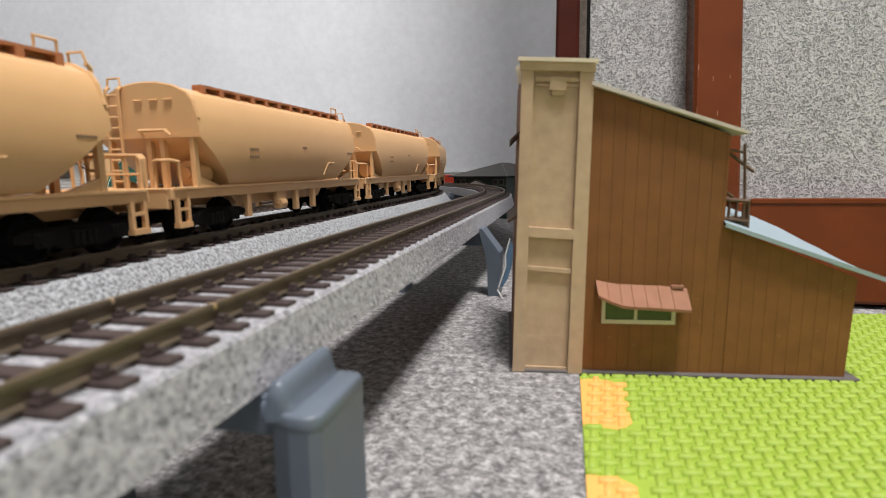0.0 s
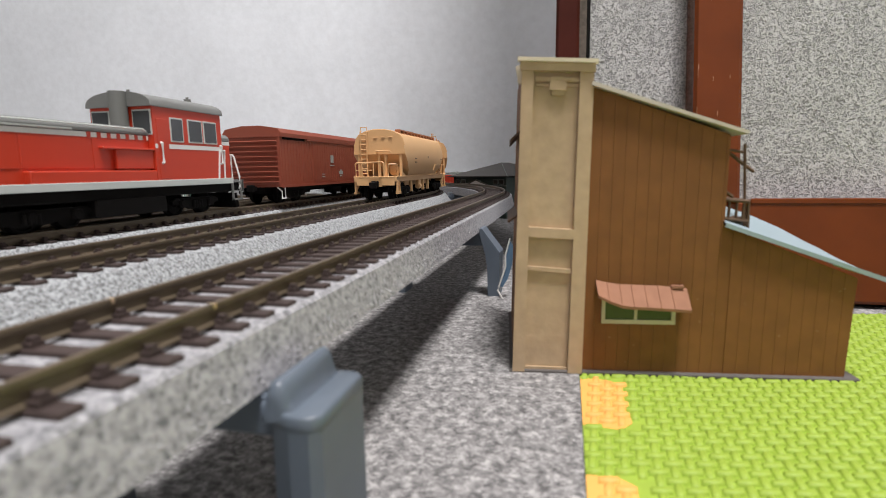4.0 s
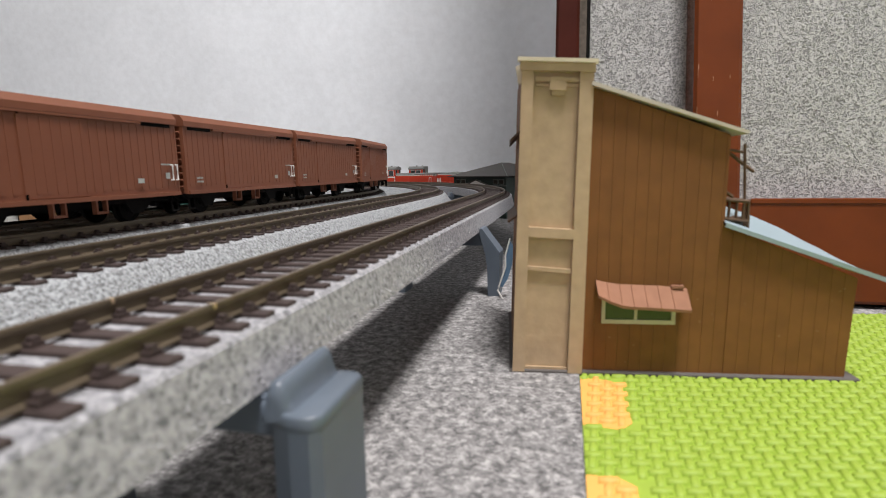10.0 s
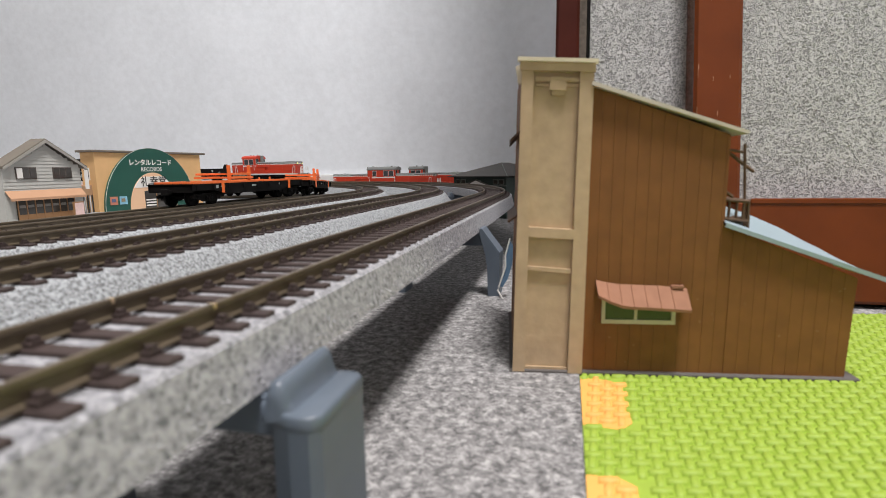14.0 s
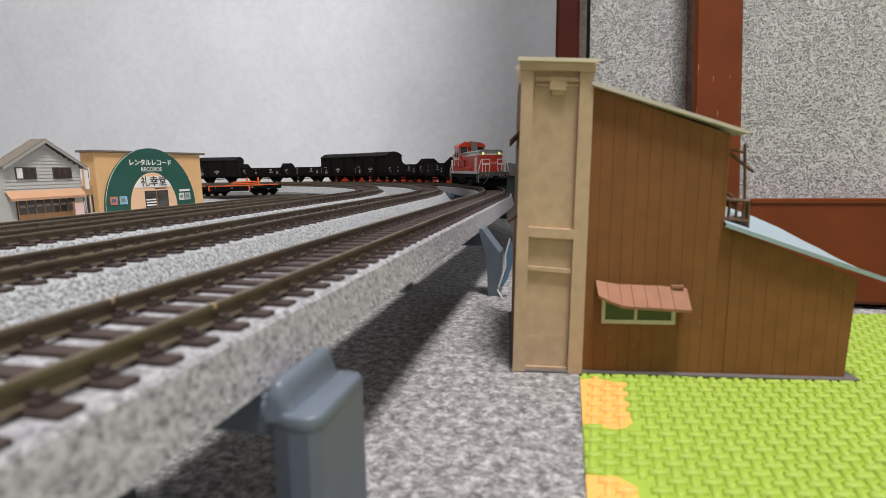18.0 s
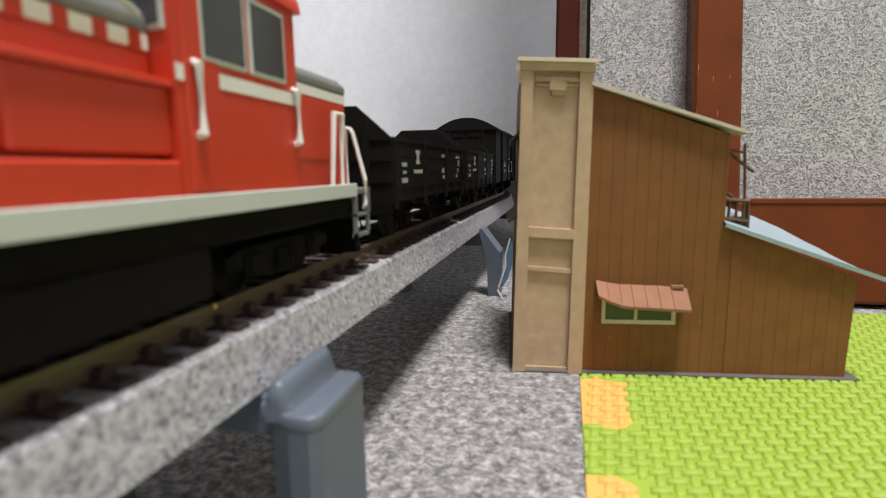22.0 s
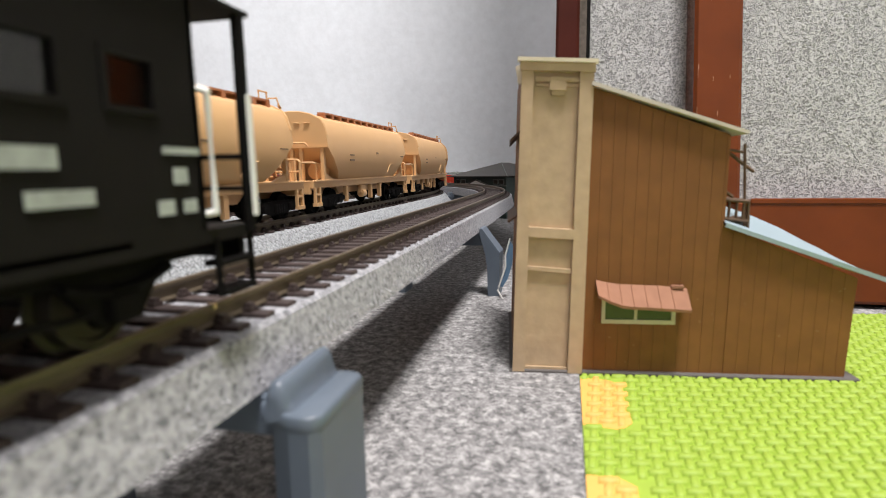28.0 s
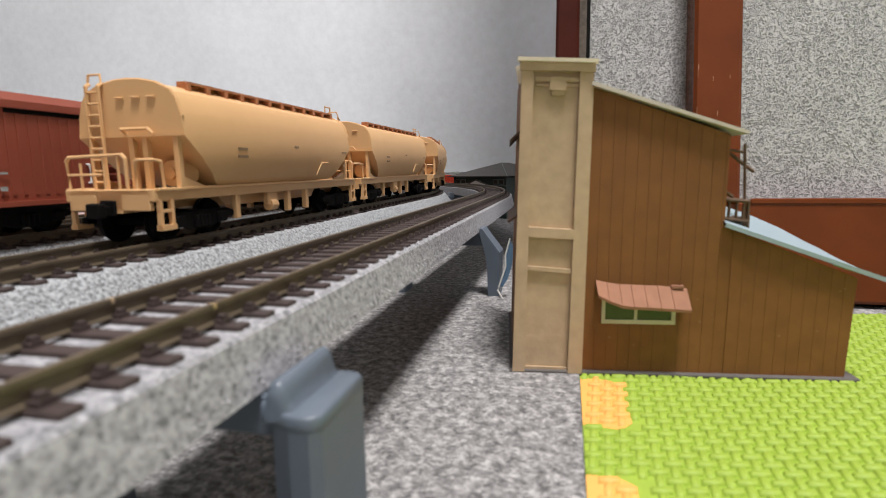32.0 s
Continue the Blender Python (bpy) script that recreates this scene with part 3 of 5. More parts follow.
    for y, d in ((half, 1), (-half, -1)):
        bm = boxes((-14.9, 14.9, *sorted((y - 1.0, y + 0.8 * d)), 8.6, 14.6), bevel=0.3)
        beam = part("buffer_beam", bm, BEAM, root)
        part("snow_plough", one(prism, [(-13.2, 0.9), (13.2, 0.9), (12.2, 8), (-12.2, 8)], *sorted((y - 4 * d, y - 1.2 * d))), UNDER, root)
        coupler(root, y, d)
        for s in (-1, 1):
            bm = bmesh.new()
            disc(bm, (s * 11.5, y + 1.0 * d, 11.6), 1.2, 0.8, "y", 14)
            part("marker_lamp", bm, TAIL, beam)
            part("step", boxes((*sorted((s * 14.6, s * 15.6)), *sorted((y - 9 * d, y - 1.5 * d)), 4.6, 5.4), (*sorted((s * 14.6, s * 15.6)), *sorted((y - 9 * d, y - 1.5 * d)), 8.8, 9.4), (*sorted((s * 14.9, s * 15.6)), *sorted((y - 9 * d, y - 8 * d)), 4.6, 13.6), (*sorted((s * 14.9, s * 15.6)), *sorted((y - 2.5 * d, y - 1.5 * d)), 4.6, 13.6)), LOCO_GREY, root)
            # end handrails: panel frames, slanting corner rail, tall hoop beside the hood
            e = y - 2.4 * d
            stroke(root, [(s * 4.8, e, 14.6), (s * 4.2, e, 18), (s * 3.8, e, 22.5), (s * 4.0, e, 26.2), (s * 4.8, e, 26.8), (s * 11.2, e, 26.8), (s * 11.2, e, 14.6)], 0.45, WHITE)
            part("rail_panel", boxes((*sorted((s * 4.0, s * 11.2)), e - 0.3, e + 0.3, 21.6, 23.2), bevel=0.1), WHITE, root)
            stroke(root, [(s * 8.2, e, 14.6), (s * 8.2, e, 22.4)], 0.4, WHITE)
            stroke(root, [(s * 11.2, e, 26.8), (s * 12.2, e, 26.6), (s * 12.8, e, 25.6), (s * 15.2, e, 16), (s * 15.2, e, 11.0), (s * 14.4, e, 10.2)], 0.45, WHITE)
            h = y - 13.5 * d
            stroke(root, [(s * 15.0, h, 14.8), (s * 15.0, h + 0.8 * d, 28.4), (s * 15.0, h - 2.6 * d, 28.4), (s * 15.0, h - 4.4 * d, 14.8)], 0.42, WHITE)
        bm = bmesh.new()
        tube(bm, [(4.1 * (k / 4 - 1), y - 2.4 * d, 25.0 - 2.0 * math.sin(math.pi * k / 8)) for k in range(9)], 0.3)
        part("chain", bm, WHITE, root)
        bm = bmesh.new()
        tube(bm, [(-9 + 2.0 * k, y + 0.9 * d, 14.8 + 1.1 * math.sin(k * 1.1)) for k in range(10)], 0.3)
        tube(bm, [(5.5, y + 1.2 * d, 11), (8, y + 2 * d, 7), (12, y + 1.2 * d, 3)], 0.35)
        part("brake_hose", bm, BEAM, root)
        for x in (-12.6, -8.2, -5.4, 5.6, 8.6, 12.4):
            part("hose_cock", boxes((x - 0.8, x + 0.8, *sorted((y + 0.6 * d, y + 1.8 * d)), 9.6 + abs(x) * 0.12, 12.6), bevel=0.25), LOCO_GREY, beam)
            stroke(beam, [(x, y + 1.4 * d, 10), (x + 0.8, y + 1.9 * d, 7.6), (x + 0.2, y + 1.6 * d, 5.4)], 0.45, UNDER, "air_hose")
    bogie(root, half - 40, (-16, 0, 16))
    bogie(root, -half + 32, (-9, 9))
    return root


def hopper():
    """A cream covered hopper wagon: arched hood ends over sloped sheets, narrow end platforms, raised running boards."""
    root = tagged(new("hopper_wagon"), "cream plastic covered hopper wagon with end platforms", "hopper wagon", "hopper wagons")
    L, A, B = 65.4, -56.2, 53.0
    # darker copy of the cream: shade under the hoods put into the colour
    SHADE = mat("cream_shaded", (0.60, 0.35, 0.16), 0.5, 0, 0.1, 0.05)
    sec = [(-13.6, 14.6), (-15.6, 18), (-16.8, 23), (-17.0, 28), (-16.4, 33), (-15.0, 37.6), (-13.4, 39.8), (-9, 41.9), (-4, 42.9), (0, 43.1)]
    sec += [(-x, z) for x, z in sec[-2::-1]]
    n = len(sec)

    bm = bmesh.new()

    def ring(y, d):
        return [bm.verts.new((x, y - d * max(0.0, 28.0 - z) * 1.2, z)) for x, z in sec]

    rings = [ring(A, -1), ring(-20, 0), ring(20, 0), ring(B, 1)]
    for a, b in zip(rings, rings[1:]):
        for j in range(n):
            bm.faces.new([a[j], a[(j + 1) % n], b[(j + 1) % n], b[j]])
    for r in (rings[0], rings[-1]):
        bm.faces.new(r[3:n - 3])
        bm.faces.new(r[:4] + r[n - 4:])
    body = part("body", bm, CREAM, root, smooth=24)
    for y, d in ((A, -1), (B, 1)):
        bm = bmesh.new()
        tube(bm, [(x * 1.005, y + 0.6 * -d, z + 0.1) for x, z in sec if z > 28], 0.45)
        part("end_rim", bm, CREAM, body)
        part("hood_lip", boxes((-16.6, 16.6, *sorted((y - 0.3 * d, y + 0.35 * d)), 28.0, 28.9)), CREAM, body)
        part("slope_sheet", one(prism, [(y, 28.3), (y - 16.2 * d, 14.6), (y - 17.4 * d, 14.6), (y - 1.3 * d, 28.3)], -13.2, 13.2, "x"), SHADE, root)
        for x in (-1.5, 3.6, 8.4):
            part("grab_bar", bar([(x - 2, y + 0.35 * d, 38.4), (x + 0.6, y + 0.35 * d, 38.3)], 0.28), CREAM, body)
        for x in (d * -13.8, d * -4.0, d * 0.4, d * 13.6):
            part("end_post", boxes((x - 0.75, x + 0.75, *sorted((y - 0.2 * d, y - 1.8 * d)), 13.8, 28.4)), CREAM, root)
        for s in (-1, 1):
            part("corner_gusset", one(prism, [(y - 1 * d, 14), (y - 1 * d, 17.5), (y - 11 * d, 14.2)], *sorted((s * 13.0, s * 14.2)), "x"), CREAM, root)
        bm = bmesh.new()
        disc(bm, (d * -8.4, y - 7.5 * d, 18.0), 3.6, 6.5, "y", 18)
        disc(bm, (d * -8.4, y - 4.0 * d, 18.0), 1.6, 1.0, "y", 12)
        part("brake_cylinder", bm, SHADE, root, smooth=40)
        stroke(root, [(d * 1.2, y + 0.2 * d, 28.8), (d * 1.2, y + 1.6 * d, 30.0), (d * -7.0, y + 1.6 * d, 30.0), (d * -8.2, y + 1.2 * d, 28.6)], 0.45, CREAM)
    for s in (-1, 1):
        board = part("running_board", boxes((*sorted((s * 7.6, s * 10.6)), -46, B - 4, 43.0, 43.7)), CREAM_DARK, root, "brown running board on the roof")
        for k in range(12):
            y = -45 + k * (B + 40) / 11
            part("board_bracket", boxes((*sorted((s * 7.4, s * 10.9)), y - 0.8, y + 0.8, 40.6, 43.3)), CREAM_DARK, board)
        part("board_edge", boxes((*sorted((s * 7.6, s * 8.0)), -46, B - 4, 41.0, 43.1)), CREAM_DARK, board)
        stroke(root, [(s * 10.2, B - 10, 43.4), (s * 10.2, B - 10, 46.2), (s * 10.2, B - 5, 46.2), (s * 10.2, B - 5, 43.4)], 0.28, CREAM, "roof_hoop")
        part("side_sill", boxes((*sorted((s * 12.2, s * 13.8)), -L, L, 11.0, 14.2), bevel=0.2), CREAM, root)
        part("sill_lip", boxes((*sorted((s * 13.2, s * 14.6)), -L + 1, L - 1, 13.6, 14.4), bevel=0.15), CREAM, root)
    for y0, y1 in ((-L, A + 12), (B - 12, L)):
        part("floor_plate", boxes((-12.6, 12.6, y0, y1, 12.8, 13.8)), CREAM, root)
    part("centre_sill", boxes((-4, 4, -L, L, 8.0, 12.9)), CREAM, root)
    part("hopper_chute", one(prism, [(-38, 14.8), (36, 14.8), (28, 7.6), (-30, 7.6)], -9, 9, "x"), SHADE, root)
    for d in (-1, 1):
        y = d * L
        part("end_beam", boxes((-12.4, 12.4, *sorted((y - 1.6 * d, y)), 8.6, 14.2), bevel=0.25), CREAM, root)
        bm = boxes((-2.4, 2.4, *sorted((y, y + 1.0 * d)), 7.4, 11.4), bevel=0.3)
        part("coupler_pocket", bm, UNDER, root)
        coupler(root, y, d)
        e = y - 0.7 * d
        # end rail: one long frame across, one short frame at the corner
        stroke(root, [(d * 12.6, e, 14), (d * 12.9, e, 21.6), (d * 12.0, e, 22.6), (d * -4.6, e, 23.0), (d * -5.6, e, 22.0), (d * -5.6, e, 14)], 0.5, CREAM)
        stroke(root, [(d * 12.8, e, 18.0), (d * 2.0, e, 18.0)], 0.38, CREAM)
        for x in (d * 8.6, d * 1.2, d * -3.2):
            stroke(root, [(x, e, 14), (x, e, 21.0 if x * d > 4 else 22.8)], 0.38, CREAM)
        stroke(root, [(d * -8.4, e, 14), (d * -8.4, e, 21), (d * -9.2, e, 21.6), (d * -12.8, e - 1.0 * d, 21.6), (d * -13.2, e - 3.4 * d, 21.2), (d * -13.2, e - 4.0 * d, 14)], 0.45, CREAM)
        for s in (-1, 1):
            a, b = sorted((y - d * 6.4, y - d * 1.4))
            part("corner_step", boxes((*sorted((s * 13.0, s * 14.2)), a, a + 1.0, 3.6, 11.4), (*sorted((s * 13.0, s * 14.2)), b - 1.0, b, 3.6, 11.4), (*sorted((s * 12.6, s * 14.6)), a, b, 3.4, 4.8), (*sorted((s * 13.0, s * 14.2)), a, b, 8.0, 8.8)), CREAM, root)
        x = d * 9.6
        f = (A if d < 0 else B) + d * 1.4
        ladder = part("ladder", bar([(x - 2, f, 14), (x - 2, f, 41.5), (x - 2, f - 1.2 * d, 42.4)], 0.5), CREAM, root)
        part("ladder_rail", bar([(x + 2, f, 14), (x + 2, f, 41.5), (x + 2, f - 1.2 * d, 42.4)], 0.5), CREAM, ladder)
        for k in range(9):
            part("rung", bar([(x - 2, f, 16 + 3 * k), (x + 2, f, 16 + 3 * k)], 0.36), CREAM, ladder)
        stroke(ladder, [(x - 2.4, f - 1.0 * d, 41.6), (x - 2.2, f - 1.4 * d, 44.8), (x + 1.6, f - 1.4 * d, 44.8), (x + 2.2, f - 1.0 * d, 42.4)], 0.28, CREAM, "ladder_hoop")
        bogie(root, d * 47, (-9.2, 9.2))
    for s in (-1, 1):
        for y in (-30, 2, 16):
            part("underframe_bracket", boxes((*sorted((s * 11.6, s * 13.6)), y - 1.1, y + 1.1, 3.6, 11.4), bevel=0.2), CREAM, root)
        part("valve_box", boxes((*sorted((s * 11.0, s * 13.4)), -12, -6, 6.4, 11.2), bevel=0.5), CREAM, root)
        bm = bmesh.new()
        disc(bm, (s * 12.4, -9, 6.6), 2.0, 4, "y", 12)
        part("air_tank", bm, CREAM, root)
        for y0, y1, z0, z1 in ((-33, -28, 25, 25.7), (-33, -28, 22.6, 23.4), (2, 5, 26.6, 27.4), (44, 49, 25.8, 26.3)):
            part("marking", boxes((*sorted((s * 16.6, s * 17.06)), s * y0 if s > 0 else -y1, s * y1 if s > 0 else -y0, z0, z1)), mat("grey_print", (0.22, 0.14, 0.08), 0.6), root)
        part("stencil_line", bar([(s * 16.2, 20, 16.6), (s * 17.0, 23.5, 21.4), (s * 17.0, 29.5, 21.4)], 0.22, 5), CREAM, root)
    return root


def roof_profile(half_w, z_eave, z_top, n=12):
    pts = [(half_w * (2 * k / n - 1), z_eave + (z_top - z_eave) * (1 - (2 * k / n - 1) ** 2)) for k in range(n + 1)]
    return pts


def boxcar(half, doors, label, name="covered_wagon", material=None, ribs=True):
    """A long ridge-roofed covered wagon with ribbed sides and corrugated ends."""
    material = material or OXIDE
    root = tagged(new(name), label, "freight wagon", "red-brown covered wagons")
    W = 17.4
    body = part("body", boxes((-W, W, -half, half, 9.4, 38.0), bevel=0.25), material, root)
    bm = bmesh.new()
    prof = [(-W - 0.9, 37.6), (W + 0.9, 37.6), (W + 0.9, 39.8), (W - 0.8, 42.2), (6, 43.9), (-6, 43.9), (-W + 0.8, 42.2), (-W - 0.9, 39.8)]
    prism(bm, prof, -half - 0.6, half + 0.6, "y")
    top = part("roof", bm, material, root)
    for s in (-1, 1):
        part("gutter", boxes((*sorted((s * (W + 0.1), s * (W + 0.9))), -half * 0.6, half * 0.6, 36.7, 37.5)), material, top)
        part("door_rail", boxes((*sorted((s * W, s * (W + 1.0))), -half, half, 9.2, 10.6)), material, root)
        if ribs:
            n = int(2 * half / 3.4)
            for k in range(n):
                y = -half + 1.8 + (2 * half - 3.6) * k / (n - 1)
                out = 0.5 if any(y0 - 0.8 < y < y1 + 0.8 for y0, y1 in doors) else 0.2
                part("side_rib", boxes((*sorted((s * (W - 0.1), s * (W + out))), y - 0.5, y + 0.5, 12.4, 36.2)), material, body)
        for y0, y1 in doors:
            part("sliding_door", boxes((*sorted((s * (W - 0.1), s * (W + 0.36))), y0, y1, 10.8, 36.6), bevel=0.15), material, body)
            if half < 60:
                part("door_gap", boxes((*sorted((s * (W - 0.1), s * (W + 0.4))), y1, y1 + 0.5, 10.8, 36.8)), UNDER, body)
        stroke(root, [(s * W, -half + 1.2, 15.4), (s * (W + 1.1), -half + 1.2, 15.6), (s * (W + 1.1), -half + 1.2, 21.4), (s * W, -half + 1.2, 21.6)], 0.35, WHITE, "grab_handle")
        stroke(root, [(s * W, -half + 3.8, 15.4), (s * (W + 1.1), -half + 3.8, 15.6), (s * (W + 1.1), -half + 3.8, 21.4), (s * W, -half + 3.8, 21.6)], 0.35, WHITE, "grab_handle")
        for d in (-1, 1):
            # black strip stands in for the overhang's shadow near each end
            part("eave_shadow", boxes((*sorted((s * (W - 0.1), s * (W + 0.3))), *sorted((d * (half - 2.5), d * (half * 0.62))), 36.2, 37.5)), UNDER, top, "black strip for the shadow under the eave")
        part("solebar", boxes((*sorted((s * 11.5, s * 13)), -half + 2, half - 2, 7.2, 9.5)), UNDER, root)
        if half > 60:
            x = s * (W + 0.52)
            printed(root, x, [(8, 12.5, 23.6, 28.6), (7, 13.6, 21.4, 22.1), (-7, 0, 15.8, 18.0), (-5.5, -2, 14.2, 15.2), (-5.2, -2.2, 18.2, 18.9), (22, 26.4, 14.2, 14.8), (22, 26.4, 15.8, 16.4), (-46, -40.5, 18.6, 19.2), (-42, -40, 13.8, 16), (-45.4, -43.4, 13.8, 15)])
        else:
            x = s * (W + 0.8)
            printed(root, x, [(half - 9, half - 5, 15.6, 16.4), (half - 9, half - 5, 14, 14.8), (-half + 19, -half + 22, 14.6, 16.4), (-half + 5, -half + 10, 21.4, 22), (-half + 5.4, -half + 7.6, 16, 18.4)])
    for d in (-1, 1):
        for k in range(9):
            z = 12.0 + k * 2.85
            bm = bmesh.new()
            prism(bm, [(d * (half - 0.1), z - 1.1), (d * (half + 1.3), z + 0.4), (d * (half - 0.1), z + 1.0)], -W + 1.6, W - 1.6, "x")
            part("end_rib", bm, material, body)
        coupler(root, d * half, d)
        for s in (-1, 1):
            part("corner_plate", boxes((*sorted((s * (W - 1.6), s * (W + 0.15))), *sorted((d * (half - 0.4), d * (half + 0.5))), 9.4, 37.8)), material, body)
            stroke(root, [(s * 14, d * (half - 0.5), 9.2), (s * 16.8, d * (half - 0.5), 7), (s * 16.8, d * (half - 0.5), 3), (s * 16.8, d * (half - 4), 3), (s * 16.8, d * (half - 4), 9)], 0.4, WHITE if half > 60 else UNDER, "corner_step")
    if half > 60:
        for d in (-1, 1):
            bogie(root, d * (half - 22), (-9.5, 9.5))
        part("underframe", boxes((-5, 5, -half + 2, half - 2, 5.6, 9.5), (-13, -7, -14, 2, 3.4, 9.2), (7, 13, -4, 12, 3.4, 9.2)), UNDER, root)
    else:
        for d in (-1, 1):
            wheelset(root, d * 27)
            for s in (-1, 1):
                part("axle_guard", one(prism, [(d * 27 - 7, 9), (d * 27 + 7, 9), (d * 27 + 2.4, 3.2), (d * 27 - 2.4, 3.2)], *sorted((s * 11.6, s * 13.2)), "x"), UNDER, root)
                part("door_stop", boxes((*sorted((s * 14.4, s * 16.4)), d * 8 - 2.4, d * 8 - 1.8, 4.6, 9.4), (*sorted((s * 14.4, s * 16.4)), d * 8 + 1.8, d * 8 + 2.4, 4.6, 9.4), (*sorted((s * 14.4, s * 16.4)), d * 8 - 2.4, d * 8 + 2.4, 4.4, 5.2)), material, root)
        part("underframe", boxes((-5, 5, -half + 2, half - 2, 5.6, 9.5)), UNDER, root)
    return root


def two_axle_gear(root, half, base, material=UNDER, steel=True):
    part("underframe", boxes((-12.4, 12.4, -half, half, 8.0, 10.2), bevel=0.2), material, root)
    for s in (-1, 1):
        part("brake_lever", bar([(s * 13.6, -base + 4, 5.0), (s * 13.6, base - 2, 7.4)], 0.4), material, root)
        for d in (-1, 1):
            y = d * base
            part("axle_guard", one(prism, [(y - 6.5, 8.4), (y + 6.5, 8.4), (y + 2.4, 3.0), (y - 2.4, 3.0)], *sorted((s * 11.4, s * 12.6)), "x"), material, root)
            bm = boxes((*sorted((s * 12.2, s * 14.0)), y - 1.9, y + 1.9, 3.4, 6.4), bevel=0.4)
            part("axle_box", bm, material, root)
            bm = bmesh.new()
            tube(bm, [(s * 13.2, y + q, 7.9 - 1.5 * (1 - (q / 6.5) ** 2)) for q in (-6.5, -4, -1.5, 1.5, 4, 6.5)], 0.5)
            part("leaf_spring", bm, material, root)
    for d in (-1, 1):
        wheelset(root, d * base, steel)
        coupler(root, d * half, d)
        part("buffer_beam", boxes((-15.5, 15.5, *sorted((d * half, d * (half - 1.2))), 7.2, 11.2)), material, root)


def gondola():
    """A black open wagon: planked drop sides, posts, and raised peaked end boards."""
    root = tagged(new("open_wagon"), "black four-wheeled open wagon with peaked end boards", "open wagon", "black wagons")
    half, W = 41.2, 16.2
    two_axle_gear(root, half, 22)
    part("floor_plate", boxes((-W + 0.4, W - 0.4, -half, half, 10.0, 11.4)), DARKWAGON, root)
    for s in (-1, 1):
        side = part("side_board", boxes((*sorted((s * (W - 1.2), s * W)), -half, half, 10.2, 25.4), bevel=0.12), DARKWAGON, root)
        for k in range(3):
            z = 13.2 + 4.0 * k
            part("plank_edge", boxes((*sorted((s * (W - 0.1), s * (W + 0.22))), -half + 0.6, half - 0.6, z, z + 3.7), bevel=0.08), DARKWAGON, side)
        part("top_rim", boxes((*sorted((s * (W - 1.5), s * (W + 0.45))), -half, half, 24.9, 25.8)), DARKWAGON, side)
        for y in (-half + 0.9, -13.5, 13.5, half - 0.9):
            part("side_post", boxes((*sorted((s * (W - 0.2), s * (W + 0.8))), y - 0.8, y + 0.8, 8.6, 25.2), bevel=0.12), DARKWAGON, side)
        for y in (-26, 0, 26):
            part("hinge", boxes((*sorted((s * (W - 0.1), s * (W + 0.6))), y - 0.4, y + 0.4, 9.4, 13.2)), DARKWAGON, side)
        printed(root, s * (W + 0.45), [(32.0, 35.6, 18.8, 19.8), (32.5, 35.0, 17.0, 17.8), (31.4, 35.8, 14.8, 16.0), (19.4, 23.2, 22.3, 23.2), (20.3, 22.3, 20.4, 22.3), (19.6, 23.0, 19.5, 20.4), (17.1, 25.2, 17.0, 18.0), (-11.0, -6.8, 21.8, 22.8), (-10.4, -7.4, 16.8, 18.4), (-10.8, -8, 15.0, 16.0), (-35.4, -29.3, 21.8, 22.6), (-35.2, -32.8, 19.1, 21.2), (-33.3, -31.6, 16.9, 18.3), (-31.3, -29.6, 15.0, 16.2)])
        stroke(root, [(s * W, -half + 3, 14.6), (s * (W + 1), -half + 3, 14.8), (s * (W + 1), -half + 3, 20), (s * W, -half + 3, 20.2)], 0.35, UNDER, "grab_handle")
    for d in (-1, 1):
        bm = bmesh.new()
        prism(bm, [(-W, 10.2), (W, 10.2), (W, 25.2), (7.2, 33.2), (-7.2, 33.2), (-W, 25.2)], *sorted((d * half, d * (half - 1.2))), "y")
        end = part("end_board", bm, DARKWAGON, root)
        for x in (-9.5, 9.5):
            part("end_post", boxes((x - 0.8, x + 0.8, *sorted((d * half, d * (half + 0.9))), 9, 30.5)), DARKWAGON, end)
        for z in (15, 20.2, 25):
            part("end_strip", boxes((-W + 0.4, W - 0.4, *sorted((d * half, d * (half + 0.35))), z, z + 0.5)), DARKWAGON, end)
    return root


